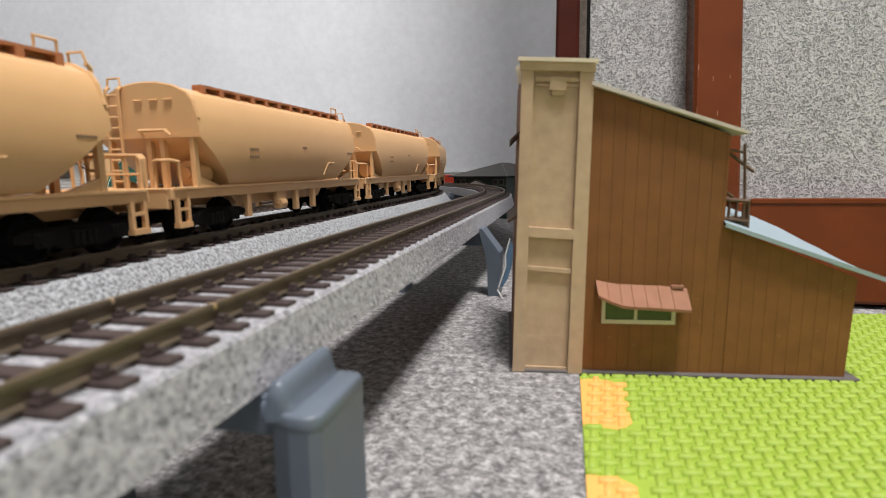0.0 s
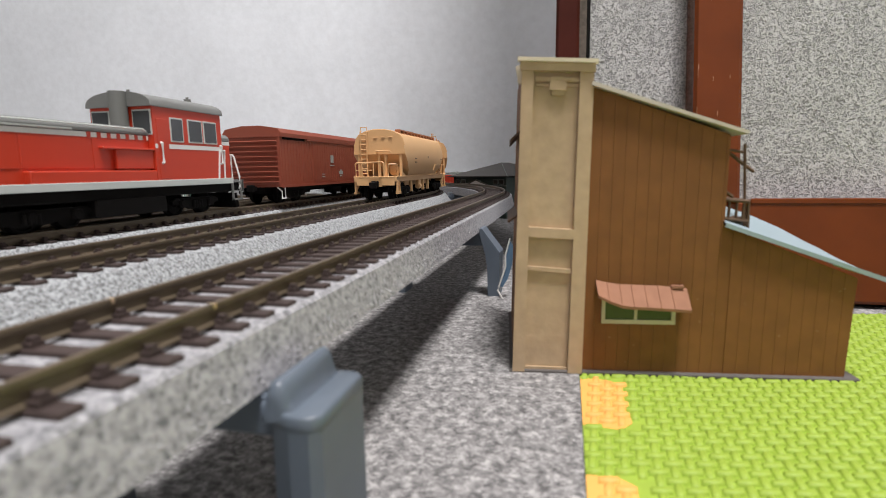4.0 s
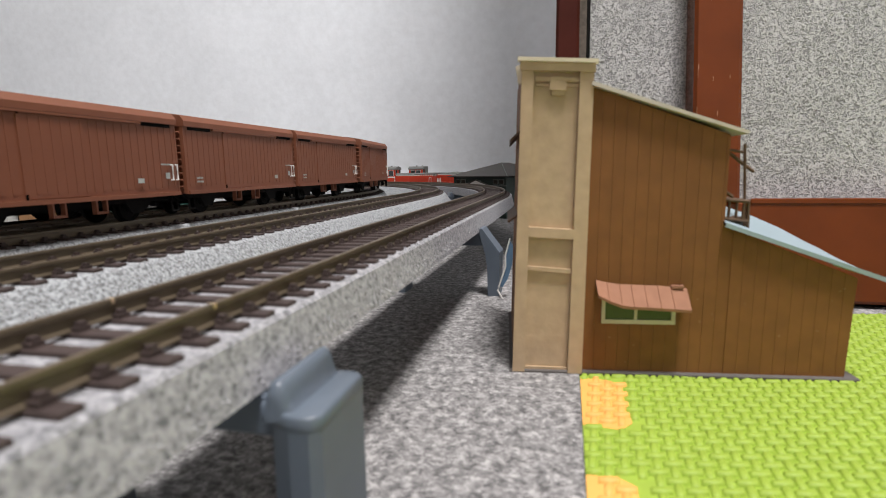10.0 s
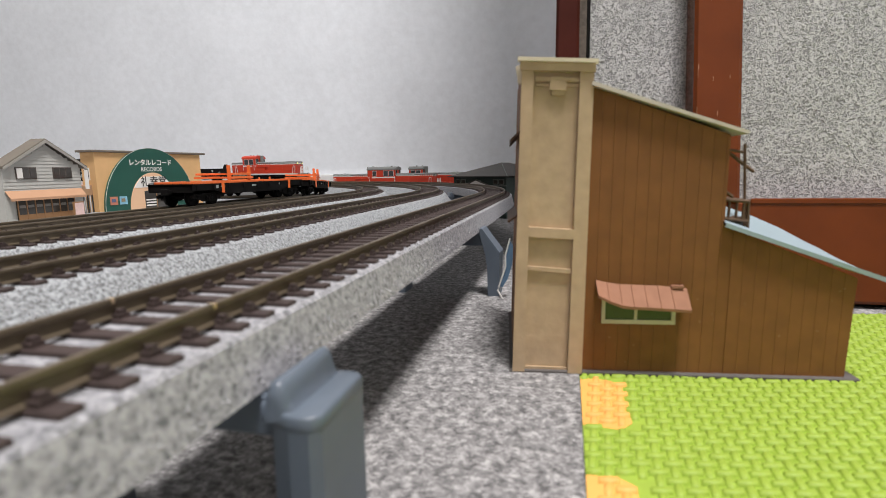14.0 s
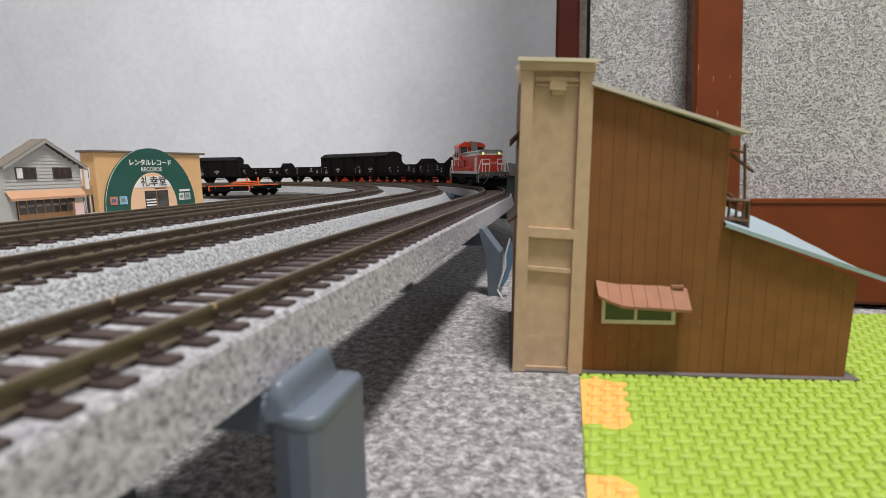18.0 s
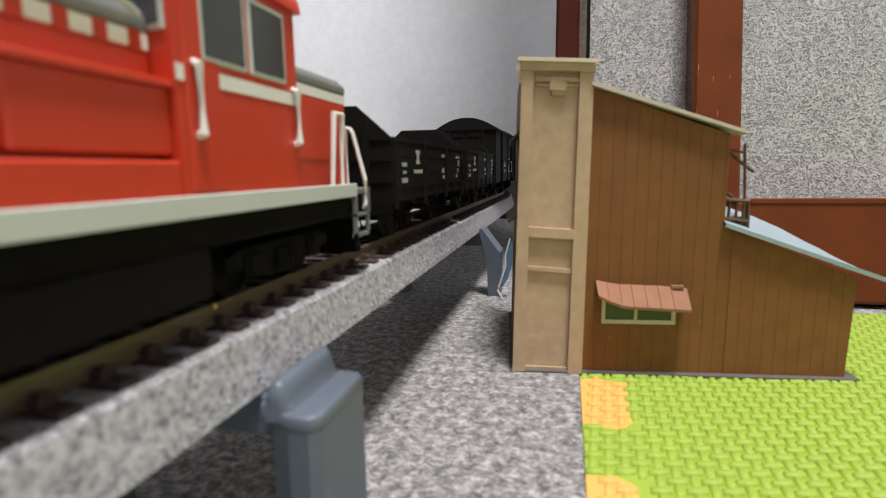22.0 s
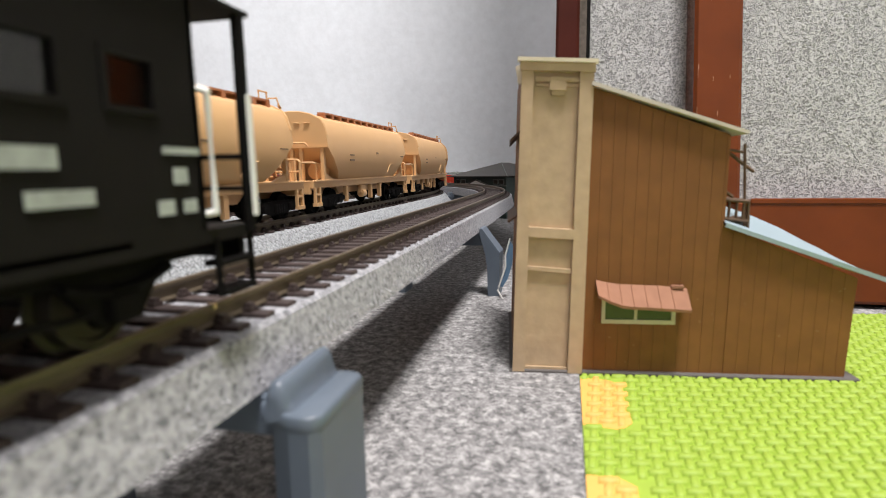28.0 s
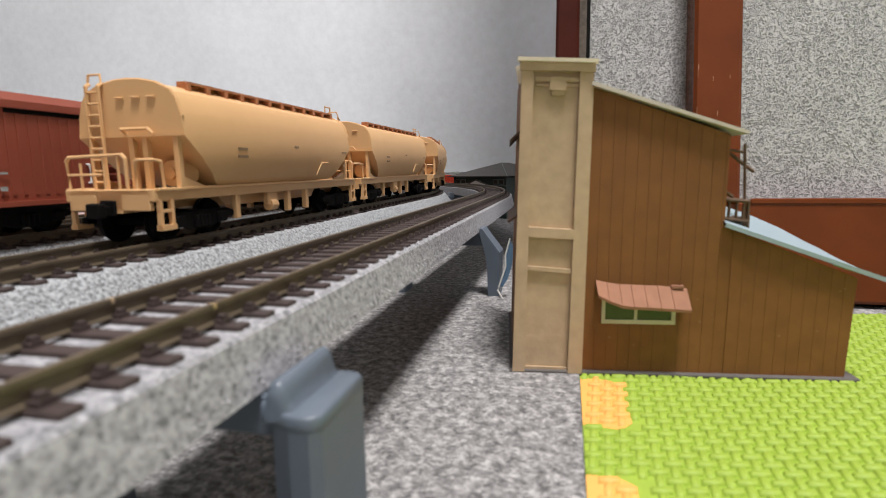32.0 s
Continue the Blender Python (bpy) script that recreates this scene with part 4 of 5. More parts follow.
def covered_van(door=True):
    """A tall black covered van with an arched roof and sliding doors."""
    root = tagged(new("covered_van"), "black four-wheeled covered van with arched roof", "covered van", "black wagons")
    half, W = 38.4, 17.0
    two_axle_gear(root, half, 21)
    body = part("body", boxes((-W, W, -half, half, 9.8, 40.6), bevel=0.2), DARKWAGON, root)
    bm = bmesh.new()
    pr = roof_profile(W + 0.9, 40.2, 46.6)
    prism(bm, pr[::-1] + [(-W - 0.9, 39.6), (W + 0.9, 39.6)], -half - 0.9, half + 0.9, "y")
    part("roof", bm, DARKWAGON, root, smooth=30)
    bm = bmesh.new()
    pr = roof_profile(W - 0.2, 40.2, 45.8)
    prism(bm, pr[::-1], -half + 0.05, half - 0.05, "y")
    part("gable", bm, DARKWAGON, root)
    for s in (-1, 1):
        part("sliding_door", boxes((*sorted((s * (W - 0.1), s * (W + 0.7))), -14, 14.5, 11.2, 38.8), bevel=0.15), DARKWAGON, body)
        for y in (-15.2, 15.6):
            part("door_post", boxes((*sorted((s * (W - 0.1), s * (W + 1.1))), y - 0.8, y + 0.8, 9.2, 39.4), bevel=0.12), UNDER, body)
            for z in (14, 22, 30):
                part("hinge", boxes((*sorted((s * W, s * (W + 1.5))), y - 1.4, y + 1.4, z, z + 1.1), bevel=0.1), UNDER, body)
        part("door_track", boxes((*sorted((s * (W - 0.1), s * (W + 1.1))), -half * 0.9, 16, 38.4, 39.4)), UNDER, body)
        printed(root, s * (W + 0.08), [(-31.2, -24.4, 23.4, 24.3), (-27.5, -25.3, 17.4, 20.0), (-25.0, -23.4, 14.9, 16.5), (-29.0, -26.4, 13.8, 17.2)])
        stroke(root, [(s * W, -half + 1.2, 15.6), (s * (W + 1), -half + 1.2, 15.8), (s * (W + 1), -half + 1.2, 22.4), (s * W, -half + 1.2, 22.6)], 0.3, PRINT, "grab_handle")
        printed(root, s * (W + 0.72), [(-2.8, 6.6, 18.9, 20.9), (-0.4, 3.7, 15.4, 17.2), (0.6, 4.4, 21.4, 22.2)])
        part("vent_slot", boxes((*sorted((s * (W - 0.1), s * (W + 0.25))), -30, -17, 39.4, 40.1)), UNDER, body)
    for d in (-1, 1):
        for x in (-9.6, 9.6):
            part("end_post", boxes((x - 0.7, x + 0.7, *sorted((d * half, d * (half + 0.8))), 9.8, 43.0)), DARKWAGON, body)
        for x0, x1 in ((-8, -1.5), (1.5, 8)):
            part("end_vent", boxes((x0, x1, *sorted((d * half, d * (half + 0.45))), 36.0, 39.6)), DARKWAGON, body)
    return root


def brake_van(kind):
    """A black brake van with windows and an open platform at each end."""
    root = tagged(new("brake_van"), "black brake van with square windows and open end platforms", "brake van", "black wagons")
    half, W = 38.4, 16.6
    two_axle_gear(root, half, 21)
    part("floor_plate", boxes((-W, W, -half, half, 10.0, 11.6)), DARKWAGON, root)
    body = part("body", boxes((-W, W, -30, -29, 11, 38), bevel=0.2), DARKWAGON, root)
    part("end_wall", boxes((-W, W, 29, 30, 11, 38), bevel=0.2), DARKWAGON, body)
    part("cabin_floor", boxes((-W + 0.5, W - 0.5, -29.2, 29.2, 11.4, 12.4)), UNDER, body)
    spans = (-20.8, -10.6, 10.6, 20.8)
    cuts = sorted([-30, 30] + [c + e for c in spans for e in (-2.7, 2.7)])
    for s in (-1, 1):
        bm = bmesh.new()
        grid = [[bm.verts.new((s * W, y, z)) for y in cuts] for z in (11, 24.2, 28.8, 38)]
        for r in range(3):
            for k in range(len(cuts) - 1):
                if r != 1 or k % 2 == 0:
                    bm.faces.new((grid[r][k], grid[r][k + 1], grid[r + 1][k + 1], grid[r + 1][k]))
        bmesh.ops.recalc_face_normals(bm, faces=bm.faces[:])
        bmesh.ops.solidify(bm, geom=bm.faces[:], thickness=0.9)
        bm.transform(Matrix.Translation((-0.9 * s if max(abs(v.co.x) for v in bm.verts) > W + 0.1 else 0, 0, 0)))
        part("side_wall", bm, DARKWAGON, body)
        part("bench", boxes((*sorted((s * 9, s * (W - 1.2))), 12, 27, 12.2, 20.5), bevel=0.4), mat("bench_brown", (0.06, 0.03, 0.02), 0.7, 0, 0.2, 0.2), body)
    bm = bmesh.new()
    pr = roof_profile(W + 0.9, 37.6, 41.6)
    prism(bm, pr[::-1] + [(-W - 0.9, 37.0), (W + 0.9, 37.0)], -half - 1.2, half + 1.2, "y")
    top = part("roof", bm, DARKWAGON if kind else mat("roof_grey_black", (0.02, 0.02, 0.02), 0.6, 0, 0.2, 0.15), root, smooth=30)
    for y in (-18, 0, 16):
        bm = bmesh.new()
        disc(bm, (0, y, 42.4), 4.2, 1.2, "z", 16)
        part("roof_vent", bm, DARKWAGON, top)
    for s in (-1, 1):
        for y in (-20.8, -10.6, 10.6, 20.8):
            frame = part("window_frame", boxes((*sorted((s * (W - 0.1), s * (W + 0.25))), y - 3.3, y - 2.65, 23.6, 29.4), (*sorted((s * (W - 0.1), s * (W + 0.25))), y + 2.65, y + 3.3, 23.6, 29.4), (*sorted((s * (W - 0.1), s * (W + 0.25))), y - 2.7, y + 2.7, 28.75, 29.4), (*sorted((s * (W - 0.1), s * (W + 0.25))), y - 2.7, y + 2.7, 23.6, 24.25)), DARKWAGON, body)
            pane = part("pane", boxes((*sorted((s * (W - 0.5), s * (W - 0.35))), y - 2.7, y + 2.7, 24.2, 28.8)), CLEAR, frame, "clear grey window pane")
            pane.visible_shadow = False
        printed(root, s * (W + 0.08), [(-12.5, -7.0, 18.5, 20.3), (-15.6, -9.4, 15.4, 16.8), (-29.4, -24, 20.0, 20.7), (-27.3, -25.2, 16.9, 18.6), (-25.0, -22.8, 13.8, 15.3), (-28.4, -26.4, 13.8, 15.2), (17, 23, 17.2, 18.2), (18.6, 21.6, 20, 20.6)])
        for d in (-1, 1):
            stroke(root, [(s * (W + 0.3), d * (half - 0.4), 10.6), (s * (W + 0.3), d * (half - 0.4), 36.9)], 0.75, UNDER, "platform_post")
            stroke(root, [(s * (W - 0.2), d * 30.2, 13.4), (s * (W + 0.7), d * 30.8, 13.6), (s * (W + 0.7), d * 30.8, 27.0), (s * (W - 0.2), d * 30.2, 27.4)], 0.45, WHITE)
            stroke(root, [(s * (W + 0.9), d * (half - 0.2), 12.6), (s * (W + 0.9), d * (half - 0.2), 27.6)], 0.5, WHITE)
            for z in (3.4, 7.0):
                part("step", boxes((*sorted((s * 14.6, s * 17.2)), *sorted((d * 31.5, d * 38)), z, z + 0.7)), UNDER, root)
            for y in (31.5, 38):
                part("step_hanger", bar([(s * 16.6, d * y, 3.4), (s * 16.6, d * y, 10.4)], 0.4), UNDER, root)
    for d in (-1, 1):
        stroke(root, [(-W, d * (half - 0.4), 20), (W, d * (half - 0.4), 20)], 0.4, UNDER, "platform_rail")
        stroke(root, [(-W, d * (half - 0.4), 16), (W, d * (half - 0.4), 16)], 0.35, UNDER, "platform_rail")
        part("end_door", boxes((-5, 5, *sorted((d * 30, d * 30.4)), 12, 34)), UNDER, body)
        part("window", boxes((7, 13, *sorted((d * 30, d * 30.3)), 24, 31)), GLASS, body)
        part("window", boxes((-13, -7, *sorted((d * 30, d * 30.3)), 24, 31)), GLASS, body)
    return root


def flat_wagon():
    """A black bogie flat wagon carrying orange racks."""
    root = tagged(new("flat_wagon"), "black bogie flat wagon with orange stake racks", "flat wagon", "flat wagons")
    half, W = 68.0, 15.4
    part("deck", boxes((-W, W, -half, half, 11.6, 13.2), bevel=0.2), UNDER, root)
    for s in (-1, 1):
        part("side_sill", one(prism, [(-half, 13.4), (half, 13.4), (half, 9.6), (half - 22, 9.2), (half - 34, 6.4), (-half + 34, 6.4), (-half + 22, 9.2), (-half, 9.6)], *sorted((s * (W - 1), s * (W + 0.2))), "x"), UNDER, root)
        for k in range(9):
            y = -half + 4 + k * (2 * half - 8) / 8
            part("stake_pocket", boxes((*sorted((s * W, s * (W + 1.2))), y - 1.0, y + 1.0, 9.8, 12.8)), UNDER, root)
        printed(root, s * (W + 0.25), [(-47, -43.4, 10.4, 12.4), (30, 33, 10.6, 12), (-6, -0.5, 10.6, 11.6), (-41, -37.6, 11, 11.8)])
    for d in (-1, 1):
        bogie(root, d * 50, (-9, 9))
        coupler(root, d * half, d)
        part("end_beam", boxes((-W, W, *sorted((d * half, d * (half - 1.4))), 8.4, 13.6)), UNDER, root)

    def rack(y0, y1, z):
        r = part("rack", boxes((12.7, 14.5, y0, y1, z, z + 1.5), bevel=0.15), FLAT_ORANGE, root, "orange stake rack")
        part("rack_rail", boxes((-14.5, -12.7, y0, y1, z, z + 1.5), bevel=0.15), FLAT_ORANGE, r)
        n = max(2, int((y1 - y0) / 7))
        for k in range(n + 1):
            y = y0 + 1 + (y1 - y0 - 2) * k / n
            part("rack_bar", boxes((-14.4, 14.4, y - 0.7, y + 0.7, z + 0.2, z + 1.3)), FLAT_ORANGE, r)
        return r

    # from the tail: a low rack, a raised pair held by two stakes, and a low rack
    t = -half
    for y0, y1 in ((t + 4, t + 30), (t + 80, t + 114)):
        r = rack(y0, y1, 13.3)
        for s in (-1, 1):
            part("bracket", boxes((*sorted((s * 15.5, s * 16.3)), y1 - 2, y1, 7.4, 14.6)), FLAT_ORANGE, r)
    rack(t + 36, t + 72, 13.3)
    r2 = rack(t + 40, t + 66, 16.0)
    for y in (t + 41, t + 64):
        part("stake", boxes((11.4, 13.4, y - 0.9, y + 0.9, 14.6, 25.0), bevel=0.2), FLAT_ORANGE, r2)
    rack(t + 42, t + 63, 18.4)
    return root


# trains: each car with its wheelbase and its centre behind the reference point
loco_a = diesel_loco(RED, LOCO_GREY, LAMP_ON, "red diesel locomotive with white handrails and lit yellow headlights")
loco_c = diesel_loco(LOCO_GREY, LOCO_GREY, LAMP_WHITE, "red diesel locomotive with grey cab roof and lit headlights", cab=(-60, -18), rear_hood=(-70, -60), up=2.4)
loco_b = diesel_loco(LOCO_GREY, LOCO_GREY, LAMP_WHITE, "red diesel locomotive with grey cab roof hauling hoppers", cab=(-60, -18), rear_hood=(-70, -60), lit_end=0, up=2.4)
HOPPERS = [hopper()]
HOPPERS += [copy_thing(HOPPERS[0], pose(0, 0, 0)) for _ in range(7)]
BOXES = [boxcar(76.5, ((-38, -0.6), (0.6, 38)), "long red-brown covered wagon with ribbed sides")]
BOXES += [copy_thing(BOXES[0], pose(0, 0, 0)) for _ in range(3)]
VANS80 = [boxcar(45.0, ((-2.3, 18.6),), "short orange-brown covered wagon with a sliding door", "covered_wagon", WAM_BROWN)]
VANS80 += [copy_thing(VANS80[0], pose(0, 0, 0)) for _ in range(3)]
GONDOLAS = [gondola()]
GONDOLAS += [copy_thing(GONDOLAS[0], pose(0, 0, 0)) for _ in range(3)]
VANS = [covered_van()]
VANS += [copy_thing(VANS[0], pose(0, 0, 0)) for _ in range(3)]
brake_a = brake_van(True)
brake_c = brake_van(False)
FLATS = [flat_wagon()]
FLATS += [copy_thing(FLATS[0], pose(0, 0, 0)) for _ in range(5)]

# centre of each car along its track relative to the train's reference point
TRAIN_A = [(loco_a, 630, 80)] + [(GONDOLAS[0], 501.5, 44), (GONDOLAS[1], 410.3, 44), (VANS[0], 324.5, 42), (VANS[1], 242.0, 42), (GONDOLAS[2], 157.0, 44), (GONDOLAS[3], 67.0, 44), (VANS[2], -23, 42), (VANS[3], -108, 42), (brake_a, -190.0, 42)]
TRAIN_C = [(loco_c, 772, 84)] + [(b, 587.5 - 163 * i, 110) for i, b in enumerate(BOXES)] + [(b, -31 - 95.5 * i, 54) for i, b in enumerate(VANS80)] + [(brake_c, -404.5, 42)]
TRAIN_B = [(hp, -70.5 - 138.5 * i, 94) for i, hp in enumerate(HOPPERS)] + [(loco_b, -1192, 80)]
TRAIN_D = [(fw, -68 - 142 * i, 100) for i, fw in enumerate(FLATS)]


def ref_a(t):
    return 138.5 * (t - 24)


def ref_c(t):
    return base_c(t) + min(1.0, max(-5.0, -5.0 + 1.5 * (t - 8)))


def base_c(t):
    if t < 9:
        return 136 * (t - 8)
    if t < 10.5:
        return 136 + 136 * (t - 9) + 3.0 * (t - 9) ** 2
    if t < 14:
        return 346.75 + 145 * (t - 10.5)
    return 854.25 + 143 * (t - 14)


def ref_b(t):
    # the pull varies a little on the way
    slip = np.interp(t, (0, 0.5, 1, 1.5, 2, 3.5, 23, 25.1, 28, 29, 29.5, 30, 30.5, 31.5, 32), (9, 4, 2, -2, -2.5, -4, 49, 49, 12, 9, 5, 3, 0.5, 0, 2))
    return 280 + 154 * (32 - t) - float(slip)


def ref_d(t):
    return 113 - (113 if t > 14 else 117) * (t - 14)


def car_pose(track, s, base, back):
    """The pose of a car whose bogies stand on the track at s, base apart."""
    xa, ya, _ = spot(track, s + base / 2)
    xb, yb, _ = spot(track, s - base / 2)
    za, zb = -sag(track, s + base / 2), -sag(track, s - base / 2)
    if back:
        xa, ya, za, xb, yb, zb = xb, yb, zb, xa, ya, za
    tilt = math.degrees(math.atan2(za - zb, math.hypot(xa - xb, ya - yb)))
    return pose((xa + xb) / 2000, (ya + yb) / 2000, (RAILTOP + (za + zb) / 2) / 1000, tilt, 0, math.degrees(math.atan2(ya - yb, xa - xb)) - 90)


def motions():
    for train, ref, track, back in ((TRAIN_A, ref_a, "a", False), (TRAIN_B, ref_b, "b", True), (TRAIN_C, ref_c, "c", False), (TRAIN_D, ref_d, "d", True)):
        for car, at, base in train:
            flip = back and car is not loco_b
            walk(car, [(0.4 * k, car_pose(track, ref(0.4 * k) + at, base, flip)) for k in range(81)])


# ---- the card house on the mat: u along its side, v away, w up ----
CARD_EDGE = mat("card_edge", (0.62, 0.55, 0.42), 0.85, 0, 0.3, 0.06)
ROOF_BLUE = mat("pale_blue_roof", (0.27, 0.345, 0.39), 0.6, 0, 0.15, 0.05)
ROOF_GREY = mat("pale_grey_roof", (0.52, 0.47, 0.41), 0.7, 0, 0.2, 0.07)
TERRA = mat("terracotta", (0.30, 0.15, 0.095), 0.75, 0, 0.3, 0.12, spec=0.2)
PANE_GREEN = mat("green_pane", (0.055, 0.075, 0.035), 0.12, 0, 0.1, 0.25)
LATTICE = mat("dark_brown_stick", (0.10, 0.055, 0.03), 0.7, 0, 0.3, 0.15)


def card_house():
    root = tagged(new("card_house"), "brown boarded card house with beige panelled end and pale roofs", "model house")
    root.matrix_basis = pose(-0.0151, 0.1508, -0.0001, 0, 0, 6.375)
    D = 62.0
    # beige end wall with pilasters and panels
    end = part("beige_end", one(prism, [(0.3, 0.2), (20.2, 0), (21.6, 88.2), (2.5, 89.4)], 0.6, 9), BEIGE, root, "beige panelled end wall")

    def strip(name, a, b, c, d, depth, material=BEIGE):
        part(name, one(prism, [a, b, c, d], 0.6 - depth, 0.7), material, end)

    strip("pilaster", (0.1, 0.2), (3.7, 0.2), (5.6, 87.4), (2.4, 87.6), 1.5)
    strip("pilaster", (16.2, 0), (20.3, 0), (21.7, 86), (18.0, 86.3), 1.5)
    strip("cornice", (1.9, 86.5), (22.0, 85.3), (22.0, 87.6), (1.9, 88.9), 2.1)
    strip("cornice_cap", (1.2, 88.9), (22.6, 87.5), (22.6, 88.5), (1.2, 89.9), 2.8, CARD_EDGE)
    strip("rail", (4.4, 40.6), (17.4, 39.8), (17.4, 42.6), (4.5, 43.4), 1.6)
    strip("rail", (4.2, 30.9), (17.2, 29.8), (17.2, 31.0), (4.2, 32.0), 1.0)
    strip("lintel", (6.0, 83.6), (18.1, 82.9), (18.1, 84.0), (6.0, 84.7), 1.0)
    strip("lintel", (6.2, 82.3), (18.1, 81.6), (18.1, 82.3), (6.2, 83.0), 0.6)
    strip("keystone", (9.9, 81.1), (14.4, 80.8), (14.5, 84.3), (10.0, 84.6), 1.4)
    strip("keystone", (10.5, 79.7), (13.9, 79.5), (13.9, 80.9), (10.5, 81.1), 1.0)
    strip("base_block", (3.6, 0.2), (16.3, 0), (16.3, 1.4), (3.7, 1.6), 0.6)
    part("front_face", one(prism, [(0.3, 0.2), (0.9, 0.2), (3.0, 89), (2.4, 89)], 9, D), BROWN, root, "brown front face")
    for w, dz in ((67.5, 1.6), (44.0, 0.8)):
        u = 0.3 + 2.2 * w / 89
        part("canopy", one(prism, [(u - 2.6, w), (u + 0.4, w + dz + 1.4), (u + 0.4, w + dz + 2), (u - 2.8, w + 0.7)], 4, 40), LATTICE, root, "dark thin canopy")
    part("bracket", one(prism, [(-0.7 + 2.2, 83.5), (2.4, 83.5), (2.4, 88.6), (0.7, 88.0)], 1.5, 4), CARD_EDGE, root)
    # brown side wall built of vertical boards
    wall = part("side_wall", one(prism, [(20.1, 0), (92.3, 0), (93.3, 28.9), (57.9, 43.4), (57.6, 68.2), (21.5, 81.6)], 0.9, D - 1), BROWN, root, "brown boarded side wall")
    step = 3.3
    n = int((92.3 - 20.4) / step)
    for k in range(n + 1):
        a = 20.4 + k * step
        b = min(a + step - 0.07, 92.2)

        def top(u):
            return 81.4 - (u - 21.5) * 13.4 / 36.1 if u < 57.6 else 43.2 - (u - 57.9) * 14.4 / 35.4
        sh = 0.4
        if a < 57.5 < b:
            b = 57.5
        prof = [(a, 0.1), (b, 0.1), (b + sh * top(b) / 40, top(b)), (a + sh * top(a) / 40, top(a))]
        part("board", one(prism, prof, 0.68, 1.0), BROWN, wall)
    part("plinth", boxes((-0.8, 95.8, -0.8, D + 2, -0.5, 0.75), bevel=0.35), mat("plinth_grey", (0.10, 0.09, 0.085), 0.8, 0, 0.2, 0.1), root)
    part("upper_roof", one(prism, [(21.0, 81.9), (61.6, 68.0), (61.9, 68.8), (21.2, 82.9)], -1.6, D + 1), ROOF_GREY, root, "pale grey card roof")
    bm = bmesh.new()
    rows = []
    for v, up in ((-0.9, 0.0), (6, 1.9), (13, 3.9), (22, 5.9)):
        rows.append([(u, v, 43.6 - 15.1 * (u - 57.4) / 41.8 + up * math.sin(math.pi * min(1.0, 0.3 + 0.75 * (u - 57.4) / 41.8)) ** 0.5) for u in (57.6, 66, 74, 82, 90, 99.4)])
    for dz in (0.0, 0.9):
        top = [[bm.verts.new((u, v, w + dz)) for u, v, w in r] for r in rows]
        for r, q in zip(top, top[1:]):
            for k in range(5):
                bm.faces.new((r[k], r[k + 1], q[k + 1], q[k]))
    part("lower_roof", bm, ROOF_BLUE, root, "pale blue card roof", smooth=40)
    part("roof_edge", one(prism, [(57.4, 43.3), (99.4, 28.2), (99.7, 29.3), (57.7, 44.4)], -1.5, -0.95), ROOF_BLUE, root)
    part("rear_wall", one(prism, [(57.5, 40), (58, 40), (58, 68), (57.5, 68)], 1, D - 1), BROWN, root)
    # window with a ridged awning
    frame = part("window_frame", boxes((25.6, 46.0, -0.2, 0.5, 15.2, 16.4), (25.6, 26.6, -0.2, 0.5, 16.3, 23), (44.9, 46.0, -0.2, 0.5, 16.3, 23), (34.7, 35.5, -0.2, 0.5, 16.3, 23)), mat("window_cream", (0.50, 0.47, 0.34), 0.6, 0, 0.2, 0.06), root, "cream window frame")
    for u0, u1 in ((26.6, 34.7), (35.5, 44.9)):
        part("pane", boxes((u0, u1, 0.2, 0.48, 16.4, 23)), PANE_GREEN, frame)
    # the awning sags: its free end by the beige wall is bent up
    fold = ((23.8, 27.9, 24.6), (27.0, 27.2, 23.0), (30.5, 26.7, 21.7), (33.7, 26.6, 21.4), (37.4, 26.5, 21.3), (41.0, 26.4, 21.1), (44.6, 26.1, 20.9), (48.9, 25.7, 20.7))
    bm = bmesh.new()
    rings = [[bm.verts.new(q) for q in ((u, 0.6, hi), (u, -4.6, lo), (u, -4.5, lo - 0.8), (u, 0.6, hi - 0.9))] for u, hi, lo in fold]
    for p, q in zip(rings, rings[1:]):
        for j in range(4):
            bm.faces.new((p[j], p[(j + 1) % 4], q[(j + 1) % 4], q[j]))
    bm.faces.new(rings[0])
    bm.faces.new(rings[-1])
    awning = part("awning", bm, TERRA, root, "sagging terracotta awning with faint ridges")
    for u, hi, lo in fold[1:-1]:
        part("awning_ridge", bar([(u, 0.5, hi + 0.02), (u, -4.6, lo + 0.02)], 0.2, 5), TERRA, awning)
    part("awning_flap", boxes((44.5, 47.9, -0.4, 0.6, 25.6, 26.7), bevel=0.15), TERRA, awning)
    rng = random.Random(11)
    SCUFF = mat("pale_scuff", (0.36, 0.25, 0.14), 0.9, 0, 1.0, 0.3)
    for _ in range(16):
        u, w = rng.uniform(22, 90), rng.uniform(3, 26)
        n, h = rng.uniform(0.15, 0.7), rng.uniform(0.1, 0.3)
        part("scuff", one(prism, [(u, w), (u + n, w + 0.4 * h), (u + 0.8 * n, w + h), (u - 0.1, w + 0.7 * h)], 0.655, 0.69), SCUFF, wall)
